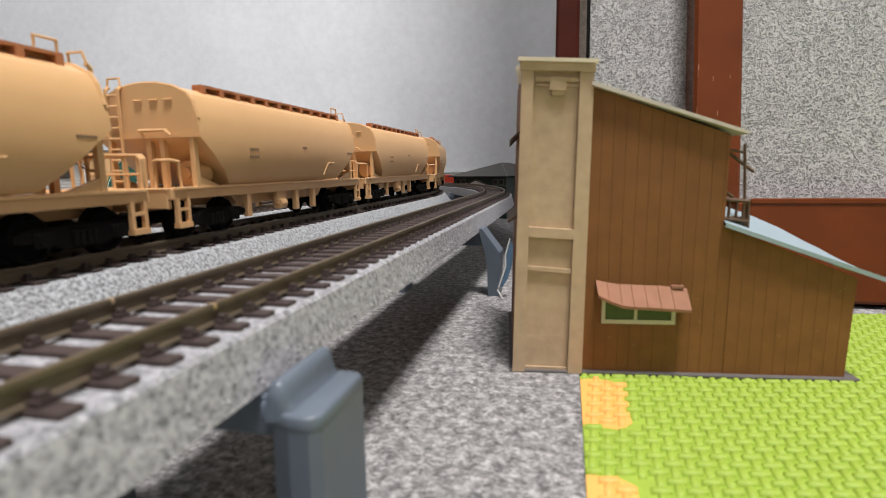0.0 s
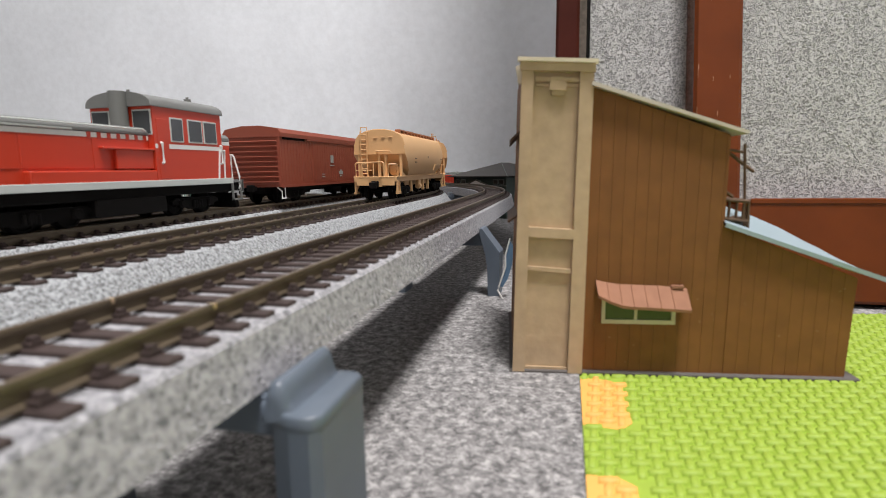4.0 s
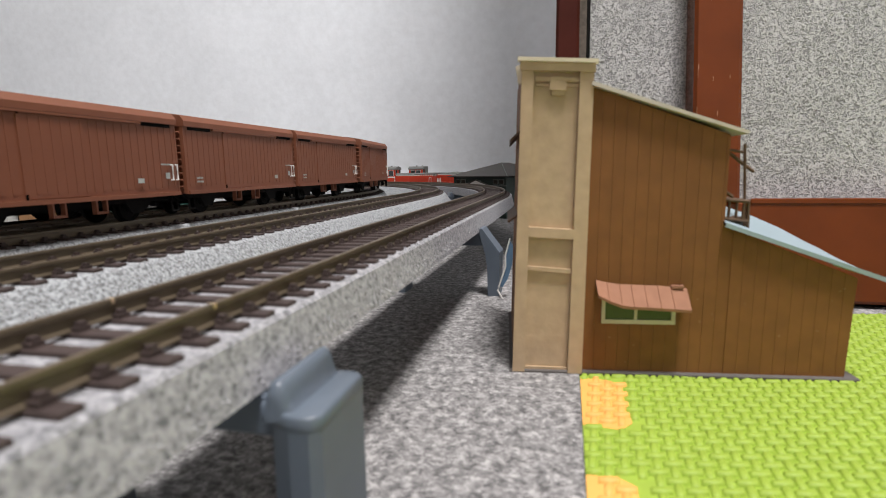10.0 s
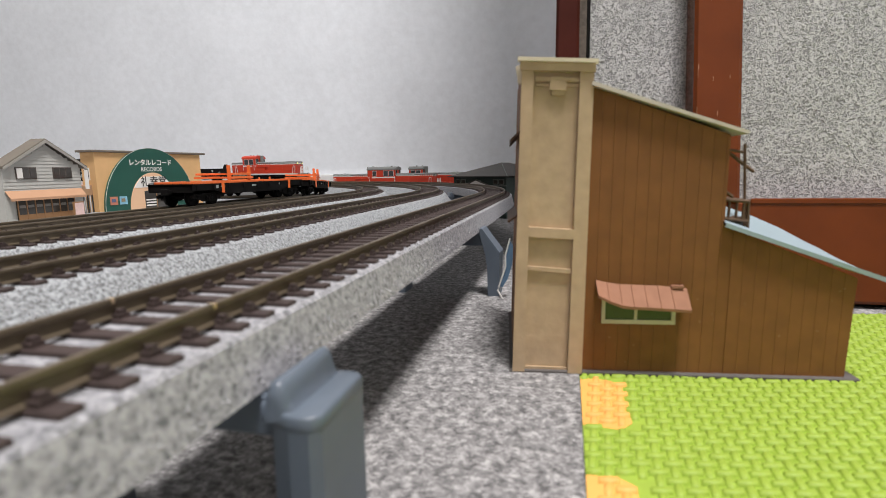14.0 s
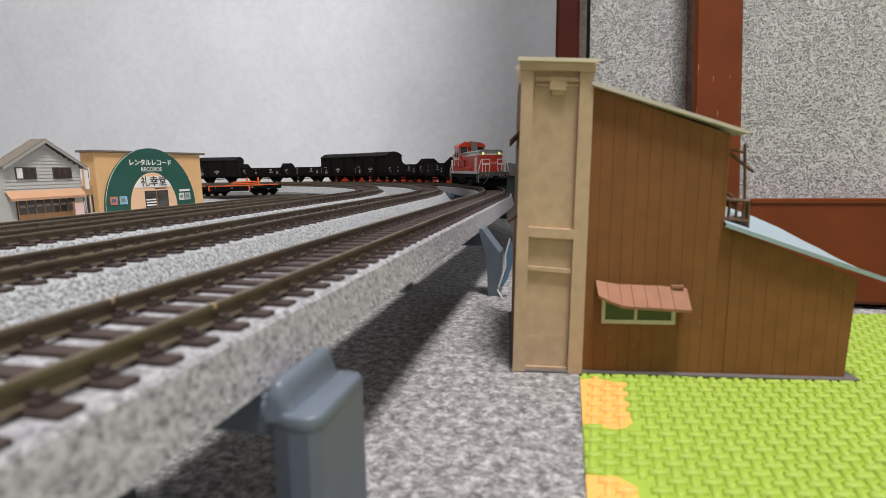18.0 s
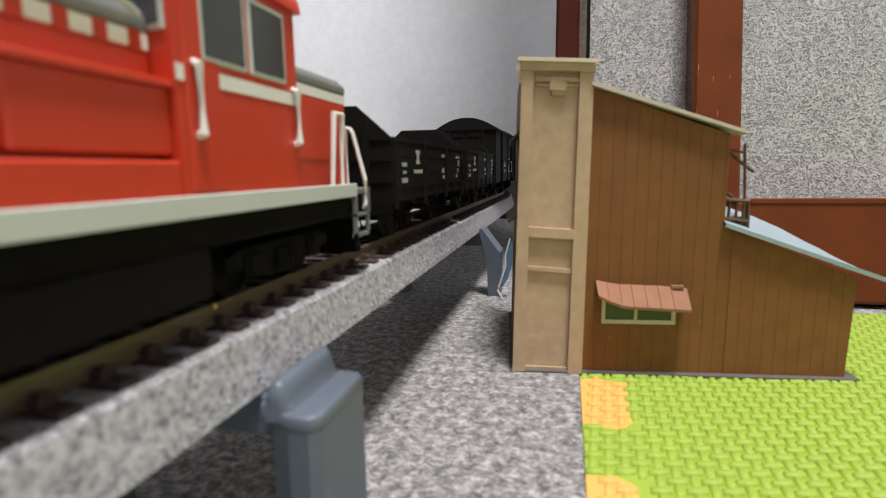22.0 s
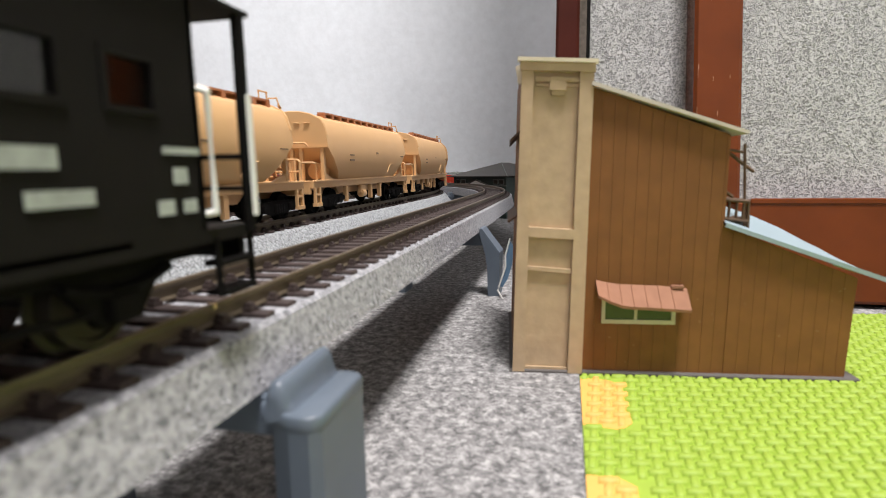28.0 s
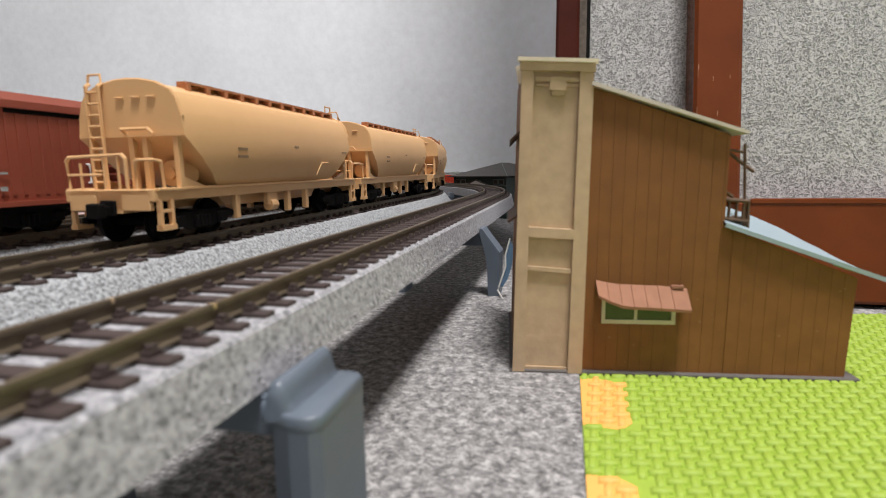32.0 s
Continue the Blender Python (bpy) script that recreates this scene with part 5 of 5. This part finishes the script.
    # stick balcony at the step in the roof
    sticks = [((58, 3, 63.8), (65.5, 3, 58.0), 0.5), ((62.6, 2.6, 65.6), (63.9, 2.6, 43.2), 0.42), ((58, 2.6, 64.2), (62.4, 2.6, 63.4), 0.4), ((58.2, 2.2, 50.6), (64.6, 2.2, 50.0), 0.55), ((58.2, 2.4, 45.4), (64.8, 2.4, 44.4), 0.55), ((59.4, 2.3, 45), (59.6, 2.3, 50.4), 0.4), ((61.4, 2.3, 45), (61.6, 2.3, 50.4), 0.4), ((63.2, 2.3, 44.6), (63.4, 2.3, 50.2), 0.4), ((64.7, 2.4, 42.6), (64.5, 2.4, 50.6), 0.5), ((64.5, 2.4, 50), (64.5, 22, 50), 0.5), ((64.6, 2.4, 44.5), (64.6, 22, 44.5), 0.5), ((57.9, 2.6, 53), (60.4, 2.6, 51.2), 0.5), ((63.9, 20, 43), (62.8, 20, 65), 0.42)]
    balcony = part("balcony_floor", boxes((57.8, 65.0, 2, 22, 44.8, 45.3)), LATTICE, root, "dark brown stick balcony")
    for a, b, r in sticks:
        part("stick", bar([a, b], r, 5), LATTICE, balcony)
    return root


card_house()

# ---- the leaning framed panel behind it ----
def fibrous(name, ground, thread, size):
    """Felted curly fibres: ridges of two warped noises over a mottled ground; size in mm."""
    m = bpy.data.materials.new(name)
    m.use_nodes = True
    nt = m.node_tree
    b = nt.nodes["Principled BSDF"]
    b.inputs["Roughness"].default_value = 0.9
    b.inputs["Specular IOR Level"].default_value = 0.2
    tc = nt.nodes.new("ShaderNodeTexCoord")
    ridges = []
    for k, (sc, dist) in enumerate(((1.0, 1.6), (1.45, 2.4))):
        no = nt.nodes.new("ShaderNodeTexNoise")
        no.noise_dimensions = "4D"
        no.inputs["W"].default_value = 3.1 * k
        no.inputs["Scale"].default_value = sc * 1000 / size
        no.inputs["Detail"].default_value = 0.6
        no.inputs["Distortion"].default_value = dist
        nt.links.new(tc.outputs["Object"], no.inputs["Vector"])
        su = nt.nodes.new("ShaderNodeMath")
        su.operation = "SUBTRACT"
        su.inputs[1].default_value = 0.5
        ab = nt.nodes.new("ShaderNodeMath")
        ab.operation = "ABSOLUTE"
        nt.links.new(no.outputs["Fac"], su.inputs[0])
        nt.links.new(su.outputs[0], ab.inputs[0])
        ridges.append(ab)
    mi = nt.nodes.new("ShaderNodeMath")
    mi.operation = "MINIMUM"
    nt.links.new(ridges[0].outputs[0], mi.inputs[0])
    nt.links.new(ridges[1].outputs[0], mi.inputs[1])
    ramp = nt.nodes.new("ShaderNodeValToRGB")
    e = ramp.color_ramp.elements
    e[0].position, e[0].color = 0.012, (*thread, 1)
    e[1].position, e[1].color = 0.085, (*ground, 1)
    e.new(0.035).color = tuple(0.5 * (p + q) for p, q in zip(ground, thread)) + (1,)
    nt.links.new(mi.outputs[0], ramp.inputs[0])
    big = nt.nodes.new("ShaderNodeTexNoise")
    big.inputs["Scale"].default_value = 1000 / (size * 14)
    nt.links.new(tc.outputs["Object"], big.inputs["Vector"])
    hue = nt.nodes.new("ShaderNodeMix")
    hue.data_type = "RGBA"
    hue.blend_type = "MULTIPLY"
    hue.inputs[0].default_value = 0.22
    nt.links.new(ramp.outputs[0], hue.inputs[6])
    nt.links.new(big.outputs["Fac"], hue.inputs[7])
    nt.links.new(hue.outputs[2], b.inputs["Base Color"])
    bp = nt.nodes.new("ShaderNodeBump")
    bp.invert = True
    bp.inputs["Strength"].default_value = 1.0
    bp.inputs["Distance"].default_value = 0.0019
    nt.links.new(mi.outputs[0], bp.inputs["Height"])
    nt.links.new(bp.outputs[0], b.inputs["Normal"])
    return m


FIBRE = fibrous("grey_fibre", (0.27, 0.27, 0.275), (0.60, 0.60, 0.61), 3.0)


# red wood with shade put into its colour, for the outer stile
SHADED_WOOD = mat("shaded_red_wood", (0.055, 0.012, 0.008), 0.45, 0, 0.05, 0.3, spec=0.08)


def framed_panel():
    root = tagged(new("framed_panel"), "leaning red-brown wooden frame with grey fibrous panels", "framed panel")
    root.matrix_basis = Matrix.Translation((0, 0.252, FLOOR * 0.001)) @ Matrix.Rotation(-math.atan(0.156), 4, "X")
    H = 1780.0
    rail = part("bottom_rail", boxes((-7, 420, -4, 16, 1.6, 45.0), bevel=1.2), WOOD, root)
    part("rail_bead", boxes((78, 420, -4.6, -3.2, 43.6, 46.2), bevel=0.5), WOOD, rail)
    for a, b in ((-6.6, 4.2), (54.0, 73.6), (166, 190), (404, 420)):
        post = part("stile", boxes((a, b, -6.2, 18, 44.9, H), bevel=1.4), WOOD if a > 0 else SHADED_WOOD, root, "" if a > 0 else "outer stile, its shade put into a darker wood colour")
        if a > 0:
            rng = random.Random(int(a))
            for _ in range(14):
                z, h, w = rng.uniform(50, 190), rng.uniform(0.5, 5.0), rng.uniform(0.12, 0.3)
                x = a + 1.2 + rng.uniform(0, 0.5) if rng.random() < 0.75 else rng.uniform(a + 2, b - 2)
                part("chip", boxes((x, x + w, -6.24, -6.1, z, z + h)), mat("bare_wood", (0.36, 0.20, 0.11), 0.8, 0, 0.8, 0.3), post, "small pale chip in the varnish")
    part("top_rail", boxes((-7, 420, -4, 16, H, H + 40), bevel=1.2), WOOD, root)
    for a, b in ((9.4, 54.0), (73.6, 166), (190, 404)):
        part("fibre_panel", boxes((a, b, 11, 15, 44.9, H)), FIBRE, root, "coarse grey fibrous panel")
    part("dark_gap", boxes((7.6, 9.5, 9, 15, 44.9, H)), UNDER, root, "black gap beside the panel")
    part("dark_strip", boxes((4.2, 7.7, 5, 15, 44.9, H)), mat("dark_fibre", (0.11, 0.09, 0.075), 0.95, 0, 0.5, 0.4, 0.6), root, "dark frayed fibre strip")
    part("foot", boxes((-4, 415, 2, 12, 0.2, 1.7)), UNDER, root)
    return root


framed_panel()


# ---- small buildings beside the inner track ----
SIDING = mat("grey_siding", (0.46, 0.46, 0.435), 0.7, 0, 0.15, 0.06)
TAN = mat("tan_wall", (0.70, 0.43, 0.20), 0.7, 0, 0.15, 0.06)
ROOF_TAUPE = mat("taupe_roof", (0.16, 0.14, 0.115), 0.7, 0, 0.2, 0.1)
SIGN_GREEN = mat("sign_green", (0.012, 0.085, 0.062), 0.5, 0, 0.1, 0.05)
PEACH = mat("peach_panel", (0.80, 0.52, 0.33), 0.6, 0, 0.1, 0.03)
AWNING = mat("awning_peach", (0.52, 0.30, 0.18), 0.7, 0, 0.1, 0.05)
SHOP_DARK = mat("shop_interior", (0.03, 0.03, 0.03), 0.3)
SIGN_WHITE = mat("sign_white", (0.78, 0.77, 0.74), 0.6, 0, 0.3, 0.04)
INK = mat("sign_ink", (0.02, 0.02, 0.02), 0.6)
TIMBER = mat("shop_timber", (0.30, 0.16, 0.07), 0.6, 0, 0.2, 0.1)
GLAZE = mat("shop_glass", (0.06, 0.055, 0.05), 0.08, 0, 0.05, 0.3, spec=0.7)


def place_facade(root, x0, y0, x1, y1, z=29.8):
    """Local u along the facade from one corner to the other, v backwards, w up."""
    a = math.atan2(y1 - y0, x1 - x0)
    root.matrix_basis = pose(x0 * 0.001, y0 * 0.001, z * 0.001, 0, 0, math.degrees(a))
    return math.hypot(x1 - x0, y1 - y0)


def timber_house():
    root = tagged(new("timber_shop_house"), "two-storey grey clapboard shop house with taupe gable roof", "model building")
    place_facade(root, -362, 273, -366, 334.5)
    W, E, R, D = 61.6, 38.4, 54.8, 9
    part("wall", one(prism, [(0.6, 0), (W - 0.6, 0), (W - 0.6, E - 3.4), (W / 2 + 2.2, R - 1.4), (0.6, E - 3.4)], 0.6, D), SIDING, root)
    z = 0.0
    while z < R - 2:
        z1 = z + 2.4
        reach = 99.0 if z1 < E - 4 else max(0.0, (W / 2 + 3) * (R - z1) / (R - E + 1.6) - 3.2)
        lo, hi = max(0.0, W / 2 + 2.2 - reach), min(W, W / 2 + 2.2 + reach)
        if hi - lo > 1 and not 14 < z < 17.5 and (z > 16 or z < 1):
            part("clapboard", one(prism, [(0.22, z), (0.5, z + 2.35), (0.7, z + 2.35), (0.7, z)], lo, hi, "x"), SIDING, root)
        elif z <= 14:
            for a, b in ((0, 7), (52.4, W)):
                part("clapboard", one(prism, [(0.22, z), (0.5, z + 2.35), (0.7, z + 2.35), (0.7, z)], a, b, "x"), SIDING, root)
        z = z1
    for s in (-1, 1):
        c = W / 2 + 2.2
        part("roof_slope", one(prism, [(c, R + 1.6), (c + s * (W / 2 + 3.0), E - 1.6), (c + s * (W / 2 + 3.0), E - 3.2), (c, R - 0.2)], -1.8, D + 1), ROOF_TAUPE, root)
        part("barge_board", one(prism, [(c, R + 0.9), (c + s * (W / 2 + 2.7), E - 2.2), (c + s * (W / 2 + 2.7), E - 4.0), (c, R - 1.4)], -2.1, -1.82), mat("barge_pale", (0.34, 0.33, 0.30), 0.7), root)
    for u0, u1 in ((9.2, 24.6), (37.6, 53.6)):
        fr = part("window_frame", boxes((u0, u1, -0.35, 0.3, 28.0, 36.2), bevel=0.15), mat("frame_dark", (0.07, 0.055, 0.045), 0.6), root)
        for q in range(3):
            a = u0 + 0.7 + q * (u1 - u0 - 1) / 3
            part("pane", boxes((a, a + (u1 - u0 - 1) / 3 - 0.7, -0.5, 0.2, 28.7, 35.5)), SIGN_WHITE if q == 0 and u0 < 20 else GLAZE, fr)
    part("awning", one(prism, [(0.3, 20.4), (0.3, 19.8), (-3.6, 14.6), (-3.6, 15.4)], 0.6, W - 0.6, "x"), AWNING, root, "peach-coloured shop awning")
    part("awning_valance", boxes((0.6, W - 0.6, -3.8, -3.5, 13.6, 15.4)), AWNING, root)
    shop = part("shop_front", boxes((7, 52.4, -0.4, 0.5, 0, 14.6)), SHOP_DARK, root)
    part("stall_riser", boxes((7, 52.4, -0.8, -0.3, 0, 4.0)), TIMBER, shop)
    for q in range(8):
        u = 7 + q * 6.45
        part("mullion", boxes((u, u + 0.7, -0.9, -0.3, 0, 14.4)), TIMBER, shop)
    for q in range(7):
        u = 7.8 + q * 6.45
        part("shop_pane", boxes((u, u + 5.6, -0.6, -0.45, 4.2, 14.2)), GLAZE, shop)
        part("shelf_goods", boxes((u + 0.6, u + 5, -0.68, -0.6, 8.6, 10.4)), mat("shelf_grey", (0.20, 0.19, 0.18), 0.7), shop)
    board = part("sandwich_board", boxes((43.4, 52.2, -9, -7.6, 0.2, 10.6)), TIMBER, root, "leaning white notice board")
    part("notice", boxes((44.0, 51.6, -9.2, -8.9, 1.0, 9.8)), mat("notice_pink", (0.75, 0.55, 0.53), 0.7, 0, 2.0, 0.15), board)
    sign = part("hanging_sign", boxes((W + 0.4, W + 3.4, -3.4, -2.6, 19.6, 34.4)), SIGN_WHITE, root, "white upright hanging sign")
    part("sign_bracket", boxes((W - 0.4, W + 3.6, -3.1, -2.9, 33.4, 33.9)), TIMBER, sign)
    return root


def record_shop():
    root = tagged(new("record_shop"), "tan record shop with a round green sign around its door", "model building")
    W = place_facade(root, -369.3, 351.5, -358, 463)
    H, D, C, R = 48.4, 16, 51.6, 47.6
    part("wall", boxes((0, W, 0.6, D, 0, H), bevel=0.2), TAN, root)
    part("roof", boxes((-2.4, W + 6.0, -1.0, D + 2, H, H + 1.8), bevel=0.3), ROOF_TAUPE, root)
    part("side_window_frame", boxes((-0.3, 0.4, 7, 13, 26, 36)), SIGN_WHITE, root)
    part("side_window", boxes((-0.4, 0.4, 8, 12, 27, 35)), GLAZE, root)
    part("balcony", boxes((-9, -0.1, 6, 15, 14, 22)), mat("balcony_tan", (0.42, 0.27, 0.16), 0.7), root)
    for k in range(5):
        part("pillar", boxes((-8.8 + 2 * k, -8.1 + 2 * k, 6.2, 7, 0, 14)), SIGN_WHITE if k % 2 else SHOP_DARK, root)

    def fan(r, v0, v1, material, name, tall=1.11):
        bm = bmesh.new()
        pts = [(C + r * math.cos(math.pi * k / 40), r * math.sin(math.pi * k / 40) * tall) for k in range(41)]
        prism(bm, pts, v0, v1)
        return part(name, bm, material, root)

    fan(R + 0.16, -1.66, -1.35, SIGN_WHITE, "sign_rim")
    big = fan(R, -1.7, 0.6, SIGN_GREEN, "round_sign")
    fan(24.8, -2.2, -1.6, PEACH, "inner_arch", 1.27)
    band = [(24.6 * math.sqrt(1 - (z / 31.4) ** 2), z) for z in (18.6, 21, 23.4, 25.8, 28.0)]
    part("name_board", one(prism, [(C + u, z) for u, z in band] + [(C - u, z) for u, z in band[::-1]], -2.5, -2.1), SIGN_WHITE, big, "white name board")
    turn = Matrix.Rotation(math.pi / 2, 4, "X")
    lettering("lettering", "レンタルレコード", 5.7, Matrix.Translation((C * 0.001, -0.0018, 0.0400)) @ turn, SIGN_WHITE, big, 0.12)
    lettering("lettering", "礼幸堂", 9.4, Matrix.Translation(((C + 0.6) * 0.001, -0.0026, 0.0232)) @ turn, INK, big, 0.06)
    lettering("lettering", "RECORDS", 5.0, Matrix.Translation((C * 0.001, -0.0018, 0.0342)) @ turn, SIGN_WHITE, big)
    door = part("door", boxes((C - 10, C + 15, -2.5, -1.5, 0, 15.4)), SHOP_DARK, root, "dark glass shop door")
    part("door_leaf", boxes((C - 9.6, C + 1.6, -2.7, -2.4, 0.6, 14.8)), GLAZE, door)
    part("door_leaf", boxes((C + 2.6, C + 14.6, -2.7, -2.4, 0.6, 14.8)), GLAZE, door)
    part("door_frame", boxes((C + 1.7, C + 2.4, -2.8, -2.4, 0, 15.2)), TIMBER, door)
    for z in (2.2, 4.6, 7.0):
        part("shelf", boxes((C - 9.4, C + 1.0, -2.85, -2.65, z, z + 1.2)), SIGN_WHITE, door)
    part("arch_caption", boxes((C + 1, C + 13.6, -2.4, -2.15, 17.0, 17.7)), INK, big)
    for u0, u1, m, t in ((-43.4, -36.6, "poster_orange", (0.55, 0.22, 0.14)), (-34.6, -27.6, "poster_blue", (0.25, 0.50, 0.66)), (28, 34.0, "poster_pale", (0.62, 0.63, 0.58)), (35.2, 41.6, "poster_teal", (0.34, 0.44, 0.42))):
        pst = part("poster", boxes((C + u0, C + u1, -2.1, -1.6, 5.2, 12.0)), mat(m, t, 0.5, 0, 0.35, 0.3), big, "small coloured poster")
        mid = C + (u0 + u1) / 2
        part("poster_print", boxes((mid - 2.2, mid + 1.4, -2.25, -2.05, 7.4, 10.2)), mat(m + "_print", tuple(0.35 * c + 0.06 for c in t[::-1]), 0.5, 0, 0.5, 0.4), pst)
    part("poster_title", boxes((C + 29, C + 41.4, -2.1, -1.6, 13.4, 15.4)), SIGN_WHITE, big)
    return root


timber_house()
record_shop()


# ---- the station building outside the bend ----
def station():
    """A corner view: one long front with a small gabled porch, under a pyramid roof."""
    root = tagged(new("station_building"), "dark green station building with grey hipped roof", "model building")
    L = place_facade(root, -146, 684, -72, 640, FLOOR)
    D = 108.0
    GREEN_WALL = mat("station_green", (0.035, 0.055, 0.05), 0.7, 0, 0.2, 0.1)
    ROOF = mat("station_roof", (0.085, 0.08, 0.075), 0.75, 0, 0.3, 0.12)
    FRAME = mat("station_frame", (0.16, 0.18, 0.17), 0.6)
    part("wall", boxes((0, L, 0, D, 0, 51), bevel=0.3), GREEN_WALL, root)
    bm = bmesh.new()
    lo = [bm.verts.new(q) for q in ((-6, -6, 51.6), (L + 6, -6, 51.6), (L + 6, D + 6, 51.6), (-6, D + 6, 51.6))]
    hi = [bm.verts.new(q) for q in ((L / 2, D / 2 - 8, 68.5), (L / 2, D / 2 + 8, 68.5))]
    for f in ((lo[3], lo[2], lo[1], lo[0]), (lo[0], lo[1], hi[0]), (lo[1], lo[2], hi[1], hi[0]), (lo[2], lo[3], hi[1]), (lo[3], lo[0], hi[0], hi[1])):
        bm.faces.new(f)
    part("roof", bm, ROOF, root, "grey hipped roof")
    part("fascia", boxes((-6.2, L + 6.2, -6.6, -5.9, 50.6, 51.9)), ROOF, root)
    part("hip_ridge", bar([(L + 6, -6, 51.9), (L / 2, D / 2 - 8, 68.8)], 0.5, 5), FRAME, root)
    c = L / 2
    for s in (-1, 1):
        part("gable_trim", one(prism, [(c, 47.8), (c + s * 19, 41.6), (c + s * 19, 40.4), (c, 46.4)], -6.5, -5), ROOF, root)
    part("porch_gable", one(prism, [(c - 15, 41), (c + 15, 41), (c, 46.4)], -5.6, 0), SIGN_WHITE, root, "white porch gable")
    for u in (4, 13, L - 20, L - 11):
        fr = part("window_frame", boxes((u, u + 8, -0.5, 0.4, 41.6, 47.6)), FRAME, root)
        part("pane", boxes((u + 0.8, u + 7.2, -0.7, 0.3, 42.4, 46.8)), GLAZE, fr)
    part("sill_band", boxes((-0.3, L + 0.3, -0.6, 0.2, 39.4, 40.4)), FRAME, root)
    return root


station()


def cloth():
    """A folded pale-blue scrap leaning behind the far pier."""
    root = tagged(new("paper_scrap"), "crumpled pale blue and white scrap by the pier", "scrap")
    bm = bmesh.new()
    prism(bm, [(-25.4, 27.6), (-27.0, 21.0), (-27.6, 14.0), (-30.2, 5.6), (-28.6, 5.0), (-26.2, 9.0), (-24.2, 16.0), (-23.6, 24.0)], 240.0, 240.6)
    part("sheet", bm, mat("pale_blue_paper", (0.10, 0.18, 0.28), 0.6, 0, 0.2, 0.2), root)
    part("white_edge", bar([(-25.2, 239.8, 28), (-27.3, 239.8, 20), (-27.2, 239.8, 14.6), (-30.4, 239.8, 5.0), (-30.8, 239.8, 3.4), (-28.4, 239.6, -0.6)], 0.4, 5), SIGN_WHITE, root)
    return root


cloth()

# ---- a second pair of locomotives, parked on a siding behind the outer track ----
siding = tagged(new("siding_track"), "siding track behind the outer curve", "railway track")
part("roadbed", boxes((-700, 40, 888, 926, FLOOR, 15), bevel=1), BALLAST, siding)
for y in (898.4, 915.6):
    part("rail", boxes((-700, 40, y - 0.5, y + 0.5, 15, 18)), RAIL, siding)
siding2 = tagged(new("siding_track"), "siding track behind the outer curve", "railway track")
part("roadbed", boxes((-700, 40, 948, 986, FLOOR, 15), bevel=1), BALLAST, siding2)
for y in (958.4, 975.6):
    part("rail", boxes((-700, 40, y - 0.5, y + 0.5, 15, 18)), RAIL, siding2)
parked = diesel_loco(LOCO_GREY, LOCO_GREY, LENS, "parked red diesel locomotive with a central cab", long_hood=(26, 94), cab=(-26, 26), rear_hood=(-94, -26), half=104.0, lit_end=0)
parked.matrix_basis = pose(-0.322, 0.907, 0.018, 0, 0, 90)
parked2 = diesel_loco(LOCO_GREY, LOCO_GREY, LENS, "parked red diesel locomotive with grey roof on the rear siding", lit_end=0)
parked2.matrix_basis = pose(-0.244, 0.967, 0.018, 0, 0, -90)

motions()
